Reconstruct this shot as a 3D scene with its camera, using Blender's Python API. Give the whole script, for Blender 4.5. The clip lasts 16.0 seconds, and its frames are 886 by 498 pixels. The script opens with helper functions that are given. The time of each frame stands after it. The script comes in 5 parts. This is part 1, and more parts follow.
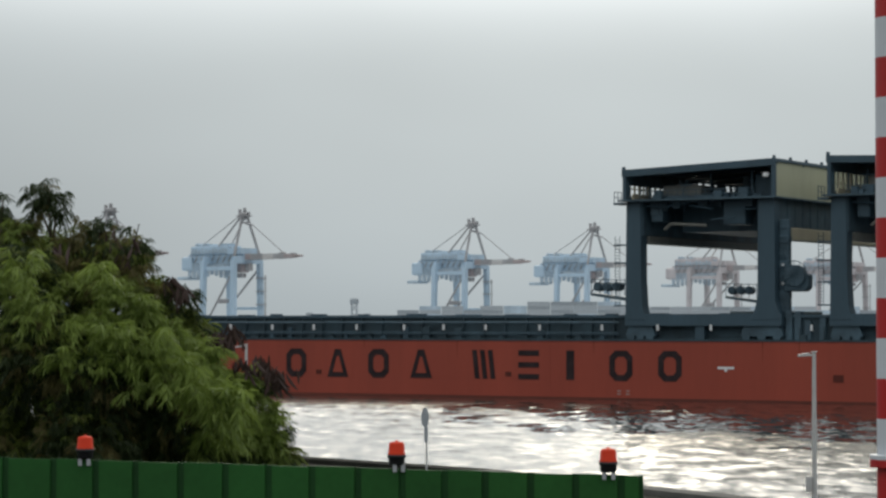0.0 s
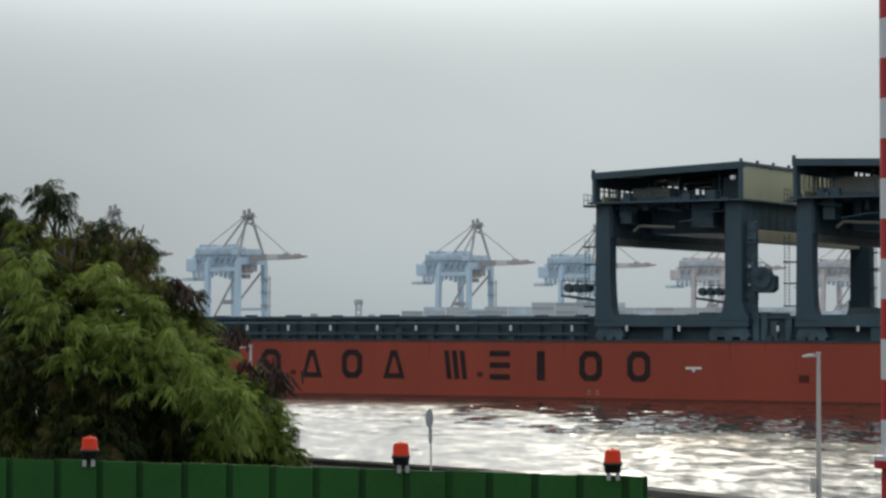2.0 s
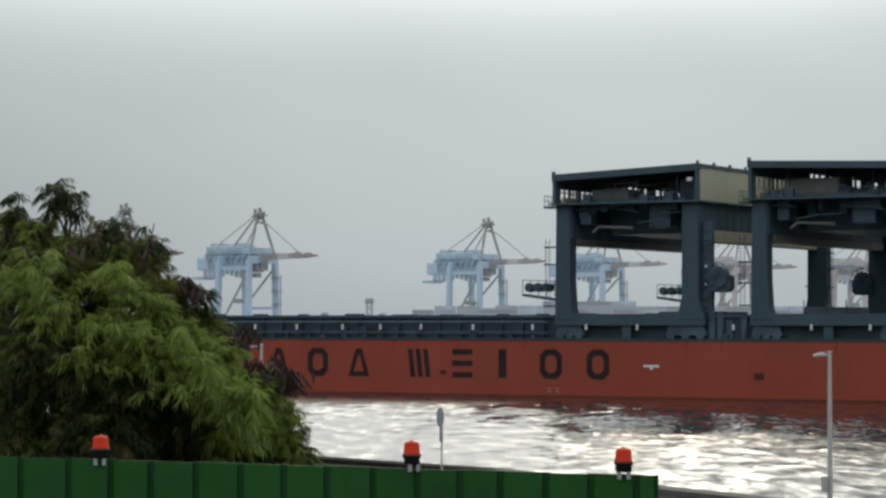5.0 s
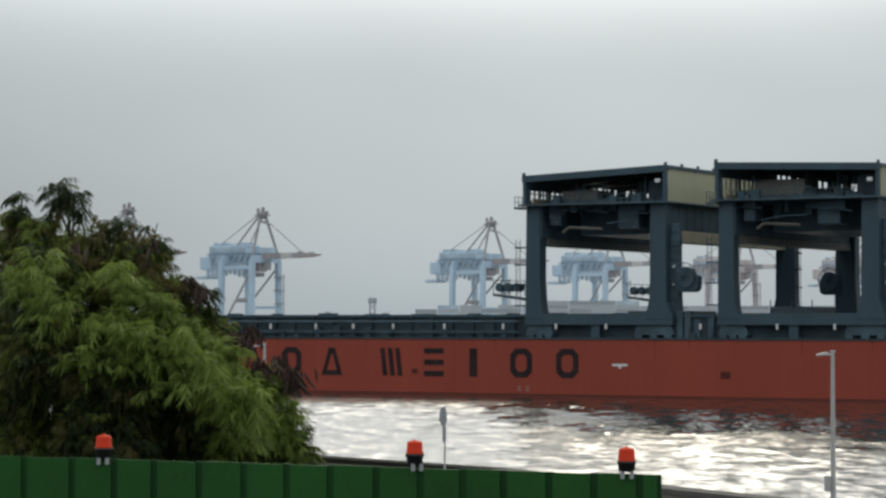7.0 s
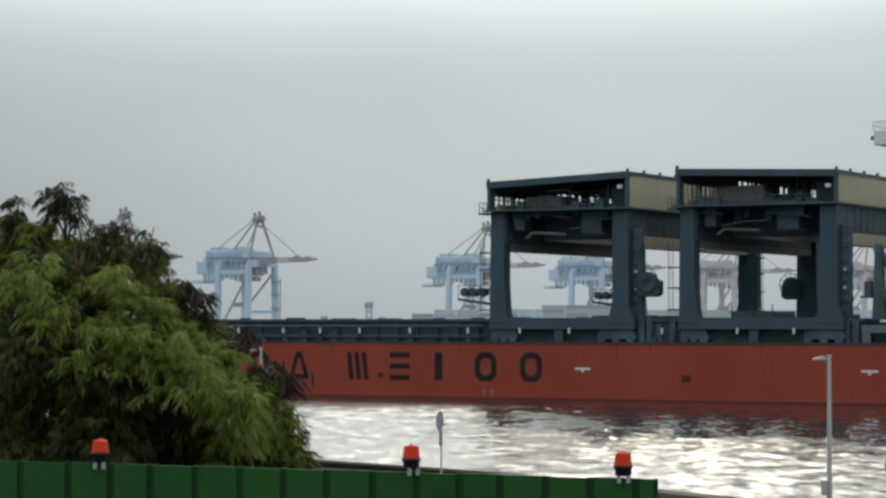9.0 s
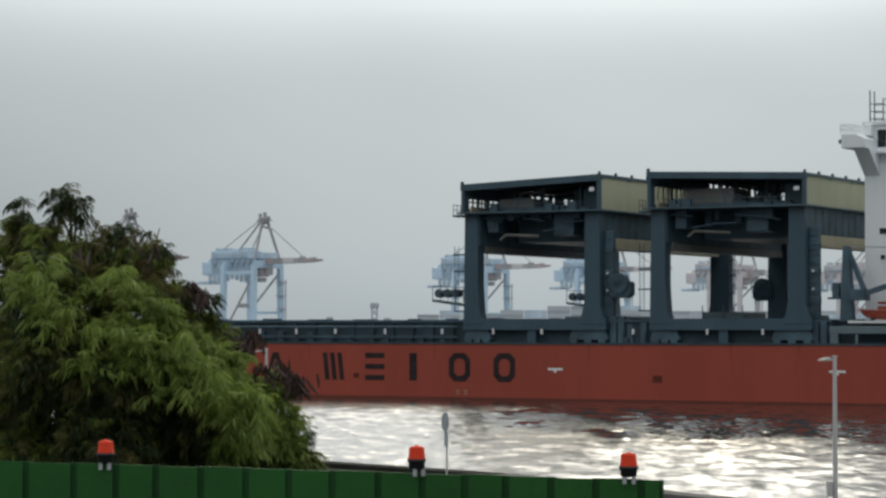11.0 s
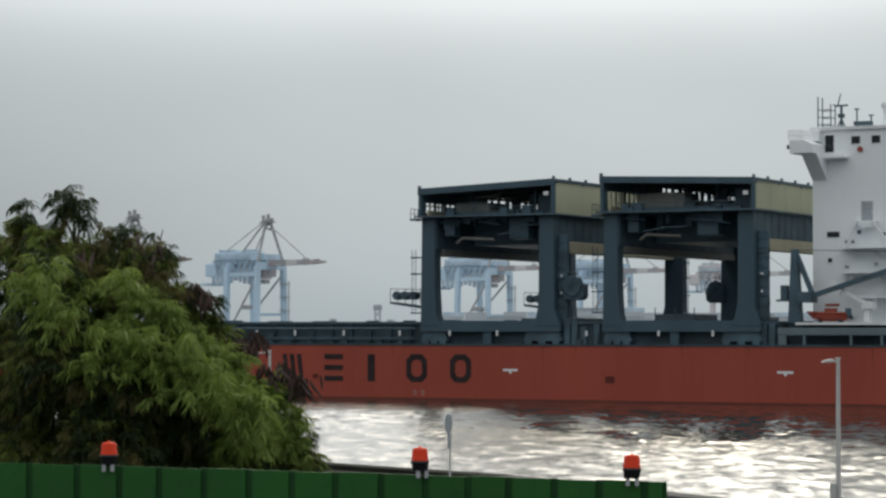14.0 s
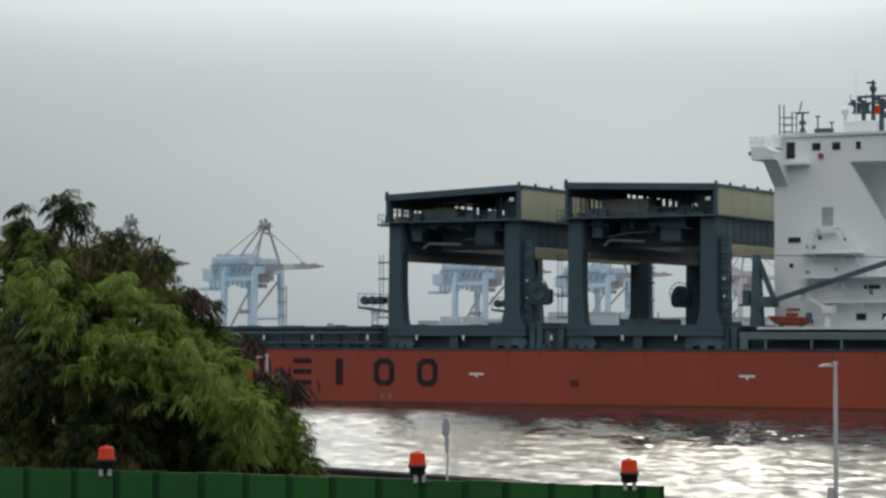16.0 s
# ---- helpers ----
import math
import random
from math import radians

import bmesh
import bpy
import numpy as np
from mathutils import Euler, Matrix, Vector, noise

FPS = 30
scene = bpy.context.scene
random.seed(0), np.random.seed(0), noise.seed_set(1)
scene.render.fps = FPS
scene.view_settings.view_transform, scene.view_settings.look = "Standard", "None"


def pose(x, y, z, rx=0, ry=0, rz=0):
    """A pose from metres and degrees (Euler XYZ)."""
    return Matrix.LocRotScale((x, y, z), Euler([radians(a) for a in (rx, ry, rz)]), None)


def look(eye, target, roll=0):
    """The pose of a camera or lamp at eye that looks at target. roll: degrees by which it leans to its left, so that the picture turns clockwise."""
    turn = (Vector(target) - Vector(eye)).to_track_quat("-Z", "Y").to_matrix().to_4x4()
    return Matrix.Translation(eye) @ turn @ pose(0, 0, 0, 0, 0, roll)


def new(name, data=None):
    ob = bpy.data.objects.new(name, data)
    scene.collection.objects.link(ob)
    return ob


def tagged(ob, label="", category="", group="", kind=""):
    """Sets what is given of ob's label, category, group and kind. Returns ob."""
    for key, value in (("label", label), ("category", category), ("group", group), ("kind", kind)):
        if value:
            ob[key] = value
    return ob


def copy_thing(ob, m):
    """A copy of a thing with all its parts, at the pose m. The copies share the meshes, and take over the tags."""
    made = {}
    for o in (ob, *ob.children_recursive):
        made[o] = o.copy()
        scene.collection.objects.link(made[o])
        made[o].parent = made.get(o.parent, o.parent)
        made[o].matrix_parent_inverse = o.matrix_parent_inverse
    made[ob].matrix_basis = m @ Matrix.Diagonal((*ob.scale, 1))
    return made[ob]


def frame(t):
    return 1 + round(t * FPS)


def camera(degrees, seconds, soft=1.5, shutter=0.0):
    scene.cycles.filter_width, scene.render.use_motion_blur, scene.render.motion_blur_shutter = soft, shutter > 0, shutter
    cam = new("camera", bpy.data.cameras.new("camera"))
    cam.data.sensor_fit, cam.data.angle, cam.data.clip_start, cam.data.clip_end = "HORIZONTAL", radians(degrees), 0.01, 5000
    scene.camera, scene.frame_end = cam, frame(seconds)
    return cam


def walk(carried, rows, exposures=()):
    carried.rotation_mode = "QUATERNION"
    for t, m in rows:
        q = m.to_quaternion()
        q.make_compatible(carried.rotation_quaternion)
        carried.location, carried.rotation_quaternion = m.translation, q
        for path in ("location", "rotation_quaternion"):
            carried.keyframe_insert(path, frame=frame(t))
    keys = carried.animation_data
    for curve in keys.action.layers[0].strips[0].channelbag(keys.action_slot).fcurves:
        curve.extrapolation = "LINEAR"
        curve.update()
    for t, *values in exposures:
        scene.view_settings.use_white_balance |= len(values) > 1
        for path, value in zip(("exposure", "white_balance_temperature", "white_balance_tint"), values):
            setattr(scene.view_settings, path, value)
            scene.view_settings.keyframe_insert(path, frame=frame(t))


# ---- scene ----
EYE = 8.475  # eye height above the water
cam = camera(20.4, 16.0, soft=2.6)
# turn to the left and tilt of the held camera, in degrees
TURNS = [(0.0, 0.0, 91.6958), (0.5, 0.1006, 91.7155), (1.0, 0.1611, 91.7155), (1.5, 0.1611, 91.7056),
         (2.0, 0.1006, 91.7155), (2.5, 0.1111, 91.6859), (3.0, 0.1815, 91.6761), (3.5, 0.2814, 91.6761),
         (4.0, 0.3419, 91.6958), (6.5, 0.3623, 91.6761), (7.0, 0.4227, 91.6761), (7.5, 0.4628, 91.6958),
         (8.0, 0.4431, 91.7562), (8.5, 0.4024, 91.7766), (9.0, 0.3419, 91.7766), (11.5, 0.4832, 91.8166),
         (12.0, 0.4832, 91.8363), (12.5, 0.4628, 91.8265), (13.0, 0.5036, 91.7969), (13.5, 0.5233, 91.8166),
         (14.0, 0.5437, 91.8363), (14.5, 0.5641, 91.8574), (15.0, 0.5641, 91.8869), (15.5, 0.5437, 91.9171),
         (16.0, 0.4832, 91.9375)]
walk(cam, [(t, pose(0, 0, EYE, tilt, 0, turn)) for t, turn, tilt in TURNS])

# ---- sky and sun: bright overcast, the sun behind thin cloud ahead ----
SUN_ELEV, SUN_AZ = radians(26), radians(4.0)
world = bpy.data.worlds.new("overcast_sky")
scene.world = world
world.use_nodes = True
wn, wl = world.node_tree.nodes, world.node_tree.links
wn.clear()


def wnode(kind):
    return wn.new(kind)


sky = wnode("ShaderNodeTexSky")
sky.sky_type, sky.sun_disc, sky.sun_elevation, sky.sun_rotation, sky.dust_density = "NISHITA", False, SUN_ELEV, SUN_AZ, 5.0
co = wnode("ShaderNodeTexCoord")
sep = wnode("ShaderNodeSeparateXYZ")
ramp = wnode("ShaderNodeValToRGB")
els = ramp.color_ramp.elements
ramp.color_ramp.interpolation = "B_SPLINE"
els[0].position, els[0].color = 0.0, (0.291, 0.329, 0.346, 1)
els[1].position, els[1].color = 1.0, (1.15, 1.2, 1.22, 1)
for at, c in ((0.085, (0.269, 0.304, 0.319)), (0.13, (0.286, 0.320, 0.334)), (0.4, (0.88, 0.92, 0.93))):
    e = els.new(at)
    e.color = (*c, 1)
cloud = wnode("ShaderNodeTexNoise")
cloud.inputs["Scale"].default_value, cloud.inputs["Detail"].default_value = 5.0, 2.0
cmap = wnode("ShaderNodeMapping")
cmap.inputs["Scale"].default_value = (1, 1, 2.5)
crange = wnode("ShaderNodeMapRange")
crange.inputs["From Min"].default_value, crange.inputs["From Max"].default_value = 0.3, 0.7
crange.inputs["To Min"].default_value, crange.inputs["To Max"].default_value = 0.95, 1.05
# brighter towards the veiled sun
sundot = wnode("ShaderNodeVectorMath")
sundot.operation = "DOT_PRODUCT"
sundot.inputs[1].default_value = (math.sin(SUN_AZ) * math.cos(SUN_ELEV), math.cos(SUN_AZ) * math.cos(SUN_ELEV), math.sin(SUN_ELEV))
glow = wnode("ShaderNodeMapRange")
glow.inputs["From Min"].default_value, glow.inputs["From Max"].default_value = 0.85, 1.0
glow.inputs["To Min"].default_value, glow.inputs["To Max"].default_value = 0.93, 2.5
mul = wnode("ShaderNodeMath")
mul.operation = "MULTIPLY"
grey = wnode("ShaderNodeMix")
grey.data_type, grey.blend_type = "RGBA", "MULTIPLY"
grey.inputs[0].default_value = 1.0
blend = wnode("ShaderNodeMix")
blend.data_type, blend.blend_type = "RGBA", "ADD"
blend.inputs[0].default_value = 0.002
bg = wnode("ShaderNodeBackground")
bg.inputs["Strength"].default_value = 1.0
out = wnode("ShaderNodeOutputWorld")
for a, b in ((co.outputs["Generated"], sep.inputs[0]), (sep.outputs["Z"], ramp.inputs[0]), (co.outputs["Generated"], cmap.inputs[0]),
             (cmap.outputs[0], cloud.inputs["Vector"]), (cloud.outputs[0], crange.inputs[0]), (co.outputs["Generated"], sundot.inputs[0]),
             (sundot.outputs["Value"], glow.inputs[0]), (glow.outputs[0], mul.inputs[0]), (crange.outputs[0], mul.inputs[1]),
             (ramp.outputs[0], grey.inputs[6]), (mul.outputs[0], grey.inputs[7]), (grey.outputs[2], blend.inputs[6]), (sky.outputs[0], blend.inputs[7]),
             (blend.outputs[2], bg.inputs[0]), (bg.outputs[0], out.inputs[0])):
    wl.new(a, b)
sun = new("sun", bpy.data.lights.new("sun", "SUN"))
sun.data.energy, sun.data.angle, sun.data.color = 0.74, radians(20), (1.0, 0.89, 0.69)
sun.matrix_world = look((math.sin(SUN_AZ) * 60, math.cos(SUN_AZ) * 60, math.tan(SUN_ELEV) * 60), (0, 0, 0))


# ---- materials ----
def material(name, colour, rough=0.6, metal=0.0, vary=0.12, scale=1.0, bump=0.02, streak=0.0, dirt=None, island=0.0, specular=0.5):
    """A worn surface: base colour broken up by grain and larger stains, with fine relief. scale: the stains' size in metres."""
    m = bpy.data.materials.new(name)
    m.use_nodes = True
    n, l = m.node_tree.nodes, m.node_tree.links
    b = n["Principled BSDF"]
    b.inputs["Metallic"].default_value, b.inputs["Roughness"].default_value = metal, rough
    b.inputs["Specular IOR Level"].default_value = specular
    tc = n.new("ShaderNodeTexCoord")
    mp = n.new("ShaderNodeMapping")
    mp.inputs["Scale"].default_value = (1 / scale, 1 / scale, (1 / scale) * (0.15 if streak else 1))
    l.new(tc.outputs["Object"], mp.inputs[0])
    big, fine = n.new("ShaderNodeTexNoise"), n.new("ShaderNodeTexNoise")
    big.inputs["Scale"].default_value, big.inputs["Detail"].default_value = 1.0, 5.0
    fine.inputs["Scale"].default_value, fine.inputs["Detail"].default_value = 14.0, 4.0
    l.new(mp.outputs[0], big.inputs["Vector"])
    l.new(mp.outputs[0], fine.inputs["Vector"])
    add = n.new("ShaderNodeMath")
    add.operation = "MULTIPLY_ADD"
    l.new(fine.outputs[0], add.inputs[0])
    add.inputs[1].default_value = 0.35
    l.new(big.outputs[0], add.inputs[2])
    if island:
        geo = n.new("ShaderNodeNewGeometry")
        add2 = n.new("ShaderNodeMath")
        add2.operation = "MULTIPLY_ADD"
        l.new(geo.outputs["Random Per Island"], add2.inputs[0])
        add2.inputs[1].default_value = island
        l.new(add.outputs[0], add2.inputs[2])
        add = add2
    r = n.new("ShaderNodeMapRange")
    r.inputs["From Min"].default_value, r.inputs["From Max"].default_value = 0.4, 0.95 + island
    l.new(add.outputs[0], r.inputs[0])
    mix = n.new("ShaderNodeMix")
    mix.data_type = "RGBA"
    l.new(r.outputs[0], mix.inputs[0])
    low = dirt or tuple(c * (1 - 2 * vary) for c in colour)
    mix.inputs[6].default_value = (*low, 1)
    mix.inputs[7].default_value = (*[min(1, c * (1 + vary)) for c in colour], 1)
    l.new(mix.outputs[2], b.inputs["Base Color"])
    if bump:
        bp = n.new("ShaderNodeBump")
        bp.inputs["Strength"].default_value, bp.inputs["Distance"].default_value = 0.5, bump
        l.new(add.outputs[0], bp.inputs["Height"])
        l.new(bp.outputs[0], b.inputs["Normal"])
    return m


M = {}
# Hull, mark, slate and deck colours are lifted bluish to put haze in.
M["hull_red"] = material("haze_tinged_red_hull_paint", (0.335, 0.056, 0.030), 0.55, vary=0.10, scale=9, bump=0.03, streak=1)
M["boot"] = material("dark_red_boot_paint", (0.14, 0.027, 0.014), 0.5, vary=0.2, scale=5)
M["rust_deep"] = material("deep_red_brown_paint", (0.10, 0.016, 0.008), 0.8, vary=0.2, scale=1.5)
M["rust"] = material("dark_rust_stain", (0.20, 0.035, 0.018), 0.8, vary=0.2, scale=1.5)
M["concrete_pale"] = material("faded_pale_mark_paint", (0.40, 0.28, 0.25), 0.7, vary=0.2, scale=0.5)
M["mark"] = material("haze_lifted_black_mark_paint", (0.040, 0.028, 0.030), 0.7, vary=0.3, scale=1.2, specular=0.15)
M["slate"] = material("haze_lifted_slate_crane_paint", (0.045, 0.088, 0.119), 0.55, vary=0.15, scale=4, streak=1)
M["slate_dark"] = material("haze_lifted_grey_machinery_paint", (0.062, 0.112, 0.146), 0.6, vary=0.25, scale=2)
M["deck"] = material("haze_lifted_deck_paint", (0.034, 0.064, 0.082), 0.7, vary=0.3, scale=3)
M["olive"] = material("pale_olive_sheet_panel", (0.42, 0.43, 0.30), 0.6, vary=0.08, scale=5, streak=1)
# Plain grey paint, also the tan with shade mixed in for the fore soffit.
M["grey_and_shaded_tan"] = material("grey_paint_and_shaded_tan", (0.19, 0.19, 0.17), 0.6, vary=0.2, scale=4, streak=1)
M["tan"] = material("tan_girder_paint", (0.54, 0.49, 0.35), 0.6, vary=0.12, scale=5, streak=1)
M["white"] = material("white_ship_paint", (0.82, 0.86, 0.88), 0.5, vary=0.025, scale=9, streak=1)
M["white_trim"] = material("white_enamel", (0.75, 0.77, 0.78), 0.4, vary=0.05, scale=1)
M["orange"] = material("orange_boat_shell", (0.30, 0.055, 0.03), 0.45, vary=0.1, scale=1)
M["rail_blue"] = material("pale_blue_grey_paint", (0.12, 0.17, 0.19), 0.55, vary=0.12, scale=3)
M["dark_glass"] = material("dark_window_glass", (0.012, 0.015, 0.018), 0.12, vary=0.1, scale=1, bump=0)
# Far crane colours are paled to put the distance haze into the paint.
M["crane_blue"] = material("hazed_light_blue_crane_paint", (0.46, 0.60, 0.72), 0.6, vary=0.08, scale=8, streak=1)
M["crane_steel"] = material("hazed_shadowed_blue_grey_steel", (0.44, 0.54, 0.62), 0.6, vary=0.15, scale=6)
M["crane_grey"] = material("hazed_brownish_grey_crane_steel", (0.36, 0.36, 0.37), 0.6, vary=0.15, scale=6)
M["crane_red"] = material("hazed_red_crane_paint", (0.43, 0.37, 0.37), 0.6, vary=0.1, scale=6)
M["crane_pink"] = material("hazed_pinkish_crane_paint", (0.53, 0.50, 0.51), 0.6, vary=0.1, scale=6)
M["crane_white"] = material("hazed_white_crane_paint", (0.55, 0.54, 0.53), 0.6, vary=0.08, scale=6)
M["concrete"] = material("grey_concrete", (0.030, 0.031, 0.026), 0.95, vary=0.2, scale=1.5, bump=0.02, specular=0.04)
M["fence"] = material("dark_green_sheet_metal", (0.019, 0.105, 0.020), 0.65, vary=0.15, scale=0.6, bump=0.004, specular=0.25)
M["fence_rib"] = material("darker_green_rib", (0.011, 0.062, 0.014), 0.65, vary=0.15, scale=0.5, bump=0.003, specular=0.25)
M["lamp_red"] = material("orange_red_plastic_lens", (0.66, 0.048, 0.016), 0.55, vary=0.06, scale=0.1, bump=0.001, specular=0.15)
M["lamp_black"] = material("black_plastic", (0.012, 0.012, 0.014), 0.5, vary=0.1, scale=0.1, bump=0.001)
M["galv"] = material("galvanised_steel", (0.42, 0.44, 0.46), 0.5, metal=0.3, vary=0.1, scale=0.3, bump=0.002)
M["pole_grey"] = material("pale_grey_pole_paint", (0.55, 0.56, 0.55), 0.55, vary=0.1, scale=0.6, bump=0.003)
M["sign_back"] = material("grey_sign_back", (0.36, 0.40, 0.43), 0.5, vary=0.12, scale=0.3, bump=0.002)
M["mast_red"] = material("red_mast_paint", (0.45, 0.012, 0.012), 0.5, vary=0.08, scale=1.0, bump=0.004)
M["mast_white"] = material("white_mast_paint", (0.62, 0.66, 0.70), 0.5, vary=0.05, scale=1.0, bump=0.004)
M["bark"] = material("grey_brown_bark", (0.09, 0.07, 0.05), 0.9, vary=0.3, scale=0.2, bump=0.01)
M["leaf"] = material("feathery_green_leaf", (0.155, 0.19, 0.035), 0.5, vary=0.25, scale=0.7, bump=0, island=0.3, dirt=(0.035, 0.06, 0.012), specular=0.28)
# The crown's inner shade is put into this darker leaf green.
M["leaf_dark"] = material("shade_tinted_green_leaf", (0.036, 0.06, 0.014), 0.5, vary=0.25, scale=0.7, bump=0, island=0.3, dirt=(0.018, 0.026, 0.009), specular=0.28)
# Highlights on the crown are painted with this lighter leaf green.
M["leaf_light"] = material("highlight_green_leaf", (0.25, 0.335, 0.07), 0.5, vary=0.25, scale=0.7, bump=0, island=0.3, dirt=(0.05, 0.08, 0.018), specular=0.28)
M["leaf_brown"] = material("dull_olive_brown_leaf", (0.17, 0.155, 0.06), 0.7, vary=0.25, scale=0.7, bump=0, island=0.3, dirt=(0.03, 0.028, 0.012), specular=0.2)
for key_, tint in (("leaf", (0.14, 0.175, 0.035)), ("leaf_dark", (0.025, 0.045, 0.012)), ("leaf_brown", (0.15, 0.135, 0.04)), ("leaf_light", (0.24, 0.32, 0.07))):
    nt = M[key_].node_tree
    mixer, thin = nt.nodes.new("ShaderNodeMixShader"), nt.nodes.new("ShaderNodeBsdfTranslucent")
    mixer.inputs[0].default_value = 0.4
    thin.inputs[0].default_value = (*tint, 1)
    nt.links.new(nt.nodes["Principled BSDF"].outputs[0], mixer.inputs[1])
    nt.links.new(thin.outputs[0], mixer.inputs[2])
    nt.links.new(mixer.outputs[0], nt.nodes["Material Output"].inputs[0])
M["pod"] = material("dry_brown_seed_pod", (0.055, 0.030, 0.024), 0.7, vary=0.35, scale=0.3, bump=0, island=0.3)
M["kerb"] = material("grey_kerb_concrete", (0.13, 0.13, 0.12), 0.9, vary=0.2, scale=1.0, bump=0.01, specular=0.1)
# Haze over the far quay is put into these two pale greys.
M["far_dark"] = material("hazed_container_steel", (0.36, 0.40, 0.43), 0.8, vary=0.2, scale=20)
M["far_grey"] = material("hazed_far_cladding", (0.44, 0.48, 0.51), 0.8, vary=0.15, scale=30)


# ---- mesh helpers ----
def box(bm, x0, x1, y0, y1, z0, z1):
    vs = [bm.verts.new((x, y, z)) for z in (z0, z1) for x, y in ((x0, y0), (x1, y0), (x1, y1), (x0, y1))]
    for f in ((3, 2, 1, 0), (4, 5, 6, 7), (0, 1, 5, 4), (1, 2, 6, 5), (2, 3, 7, 6), (3, 0, 4, 7)):
        bm.faces.new([vs[i] for i in f])
    return bm


def prism(bm, outline, lo, hi, axis="y"):
    """A plate: an outline in the two other axes, given thickness along axis."""
    def at(p, d):
        return {"y": (p[0], d, p[1]), "x": (d, p[0], p[1]), "z": (p[0], p[1], d)}[axis]
    a = [bm.verts.new(at(p, lo)) for p in outline]
    b = [bm.verts.new(at(p, hi)) for p in outline]
    k = len(outline)
    bm.faces.new(a)
    bm.faces.new(b[::-1])
    for i in range(k):
        bm.faces.new((a[i], b[i], b[(i + 1) % k], a[(i + 1) % k]))
    bmesh.ops.recalc_face_normals(bm, faces=bm.faces[:])
    return bm


def rod(bm, p, q, r0, r1=None, n=8):
    p, q = Vector(p), Vector(q)
    r1 = r0 if r1 is None else r1
    turn = (q - p).to_track_quat("Z", "Y").to_matrix()
    rings = []
    for c, r in ((p, r0), (q, r1)):
        rings.append([bm.verts.new(c + turn @ Vector((r * math.cos(2 * math.pi * i / n), r * math.sin(2 * math.pi * i / n), 0))) for i in range(n)])
    for i in range(n):
        bm.faces.new((rings[0][i], rings[0][(i + 1) % n], rings[1][(i + 1) % n], rings[1][i]))
    bm.faces.new(rings[0][::-1])
    bm.faces.new(rings[1])
    return bm


def beam(bm, p, q, w, h):
    """A square-cut beam from p to q."""
    p, q = Vector(p), Vector(q)
    d = (q - p).normalized()
    up = Vector((0, 0, 1)) if abs(d.z) < 0.95 else Vector((0, 1, 0))
    s = d.cross(up).normalized() * w / 2
    u = s.cross(d).normalized() * h / 2
    vs = [bm.verts.new(c + a * s + b * u) for c in (p, q) for a, b in ((-1, -1), (1, -1), (1, 1), (-1, 1))]
    for f in ((3, 2, 1, 0), (4, 5, 6, 7), (0, 1, 5, 4), (1, 2, 6, 5), (2, 3, 7, 6), (3, 0, 4, 7)):
        bm.faces.new([vs[i] for i in f])
    return bm


def lathe(bm, profile, n=20, at=(0, 0, 0)):
    """A turned body from (radius, height) pairs."""
    rings = [[bm.verts.new((at[0] + r * math.cos(2 * math.pi * i / n), at[1] + r * math.sin(2 * math.pi * i / n), at[2] + z)) for i in range(n)] for r, z in profile]
    for a, b in zip(rings, rings[1:]):
        for i in range(n):
            bm.faces.new((a[i], a[(i + 1) % n], b[(i + 1) % n], b[i]))
    bm.faces.new(rings[0][::-1])
    bm.faces.new(rings[-1])
    return bm


def bevelled(bm, w, seg=2):
    bmesh.ops.bevel(bm, geom=bm.edges[:], offset=w, segments=seg, affect="EDGES", profile=0.6)
    return bm


def part(name, bm, mat, parent=None, label="", smooth=False, unit=1.0):
    """Links a bmesh as one mesh object under a thing or a part. unit: metres in one drawing unit."""
    if unit != 1.0:
        bmesh.ops.scale(bm, vec=(unit,) * 3, verts=bm.verts[:])
    me = bpy.data.meshes.new(name)
    bm.to_mesh(me)
    bm.free()
    me.materials.append(M[mat])
    if smooth:
        for f in me.polygons:
            f.use_smooth = True
    ob = new(name, me)
    ob.parent = parent
    if label:
        ob["label"] = label
    return ob


def B():
    return bmesh.new()


def thing(name, label, category, group="", kind="", m=None):
    ob = new(name)
    ob.empty_display_size = 0.5
    if m is not None:
        ob.matrix_basis = m
    return tagged(ob, label, category, group, kind)


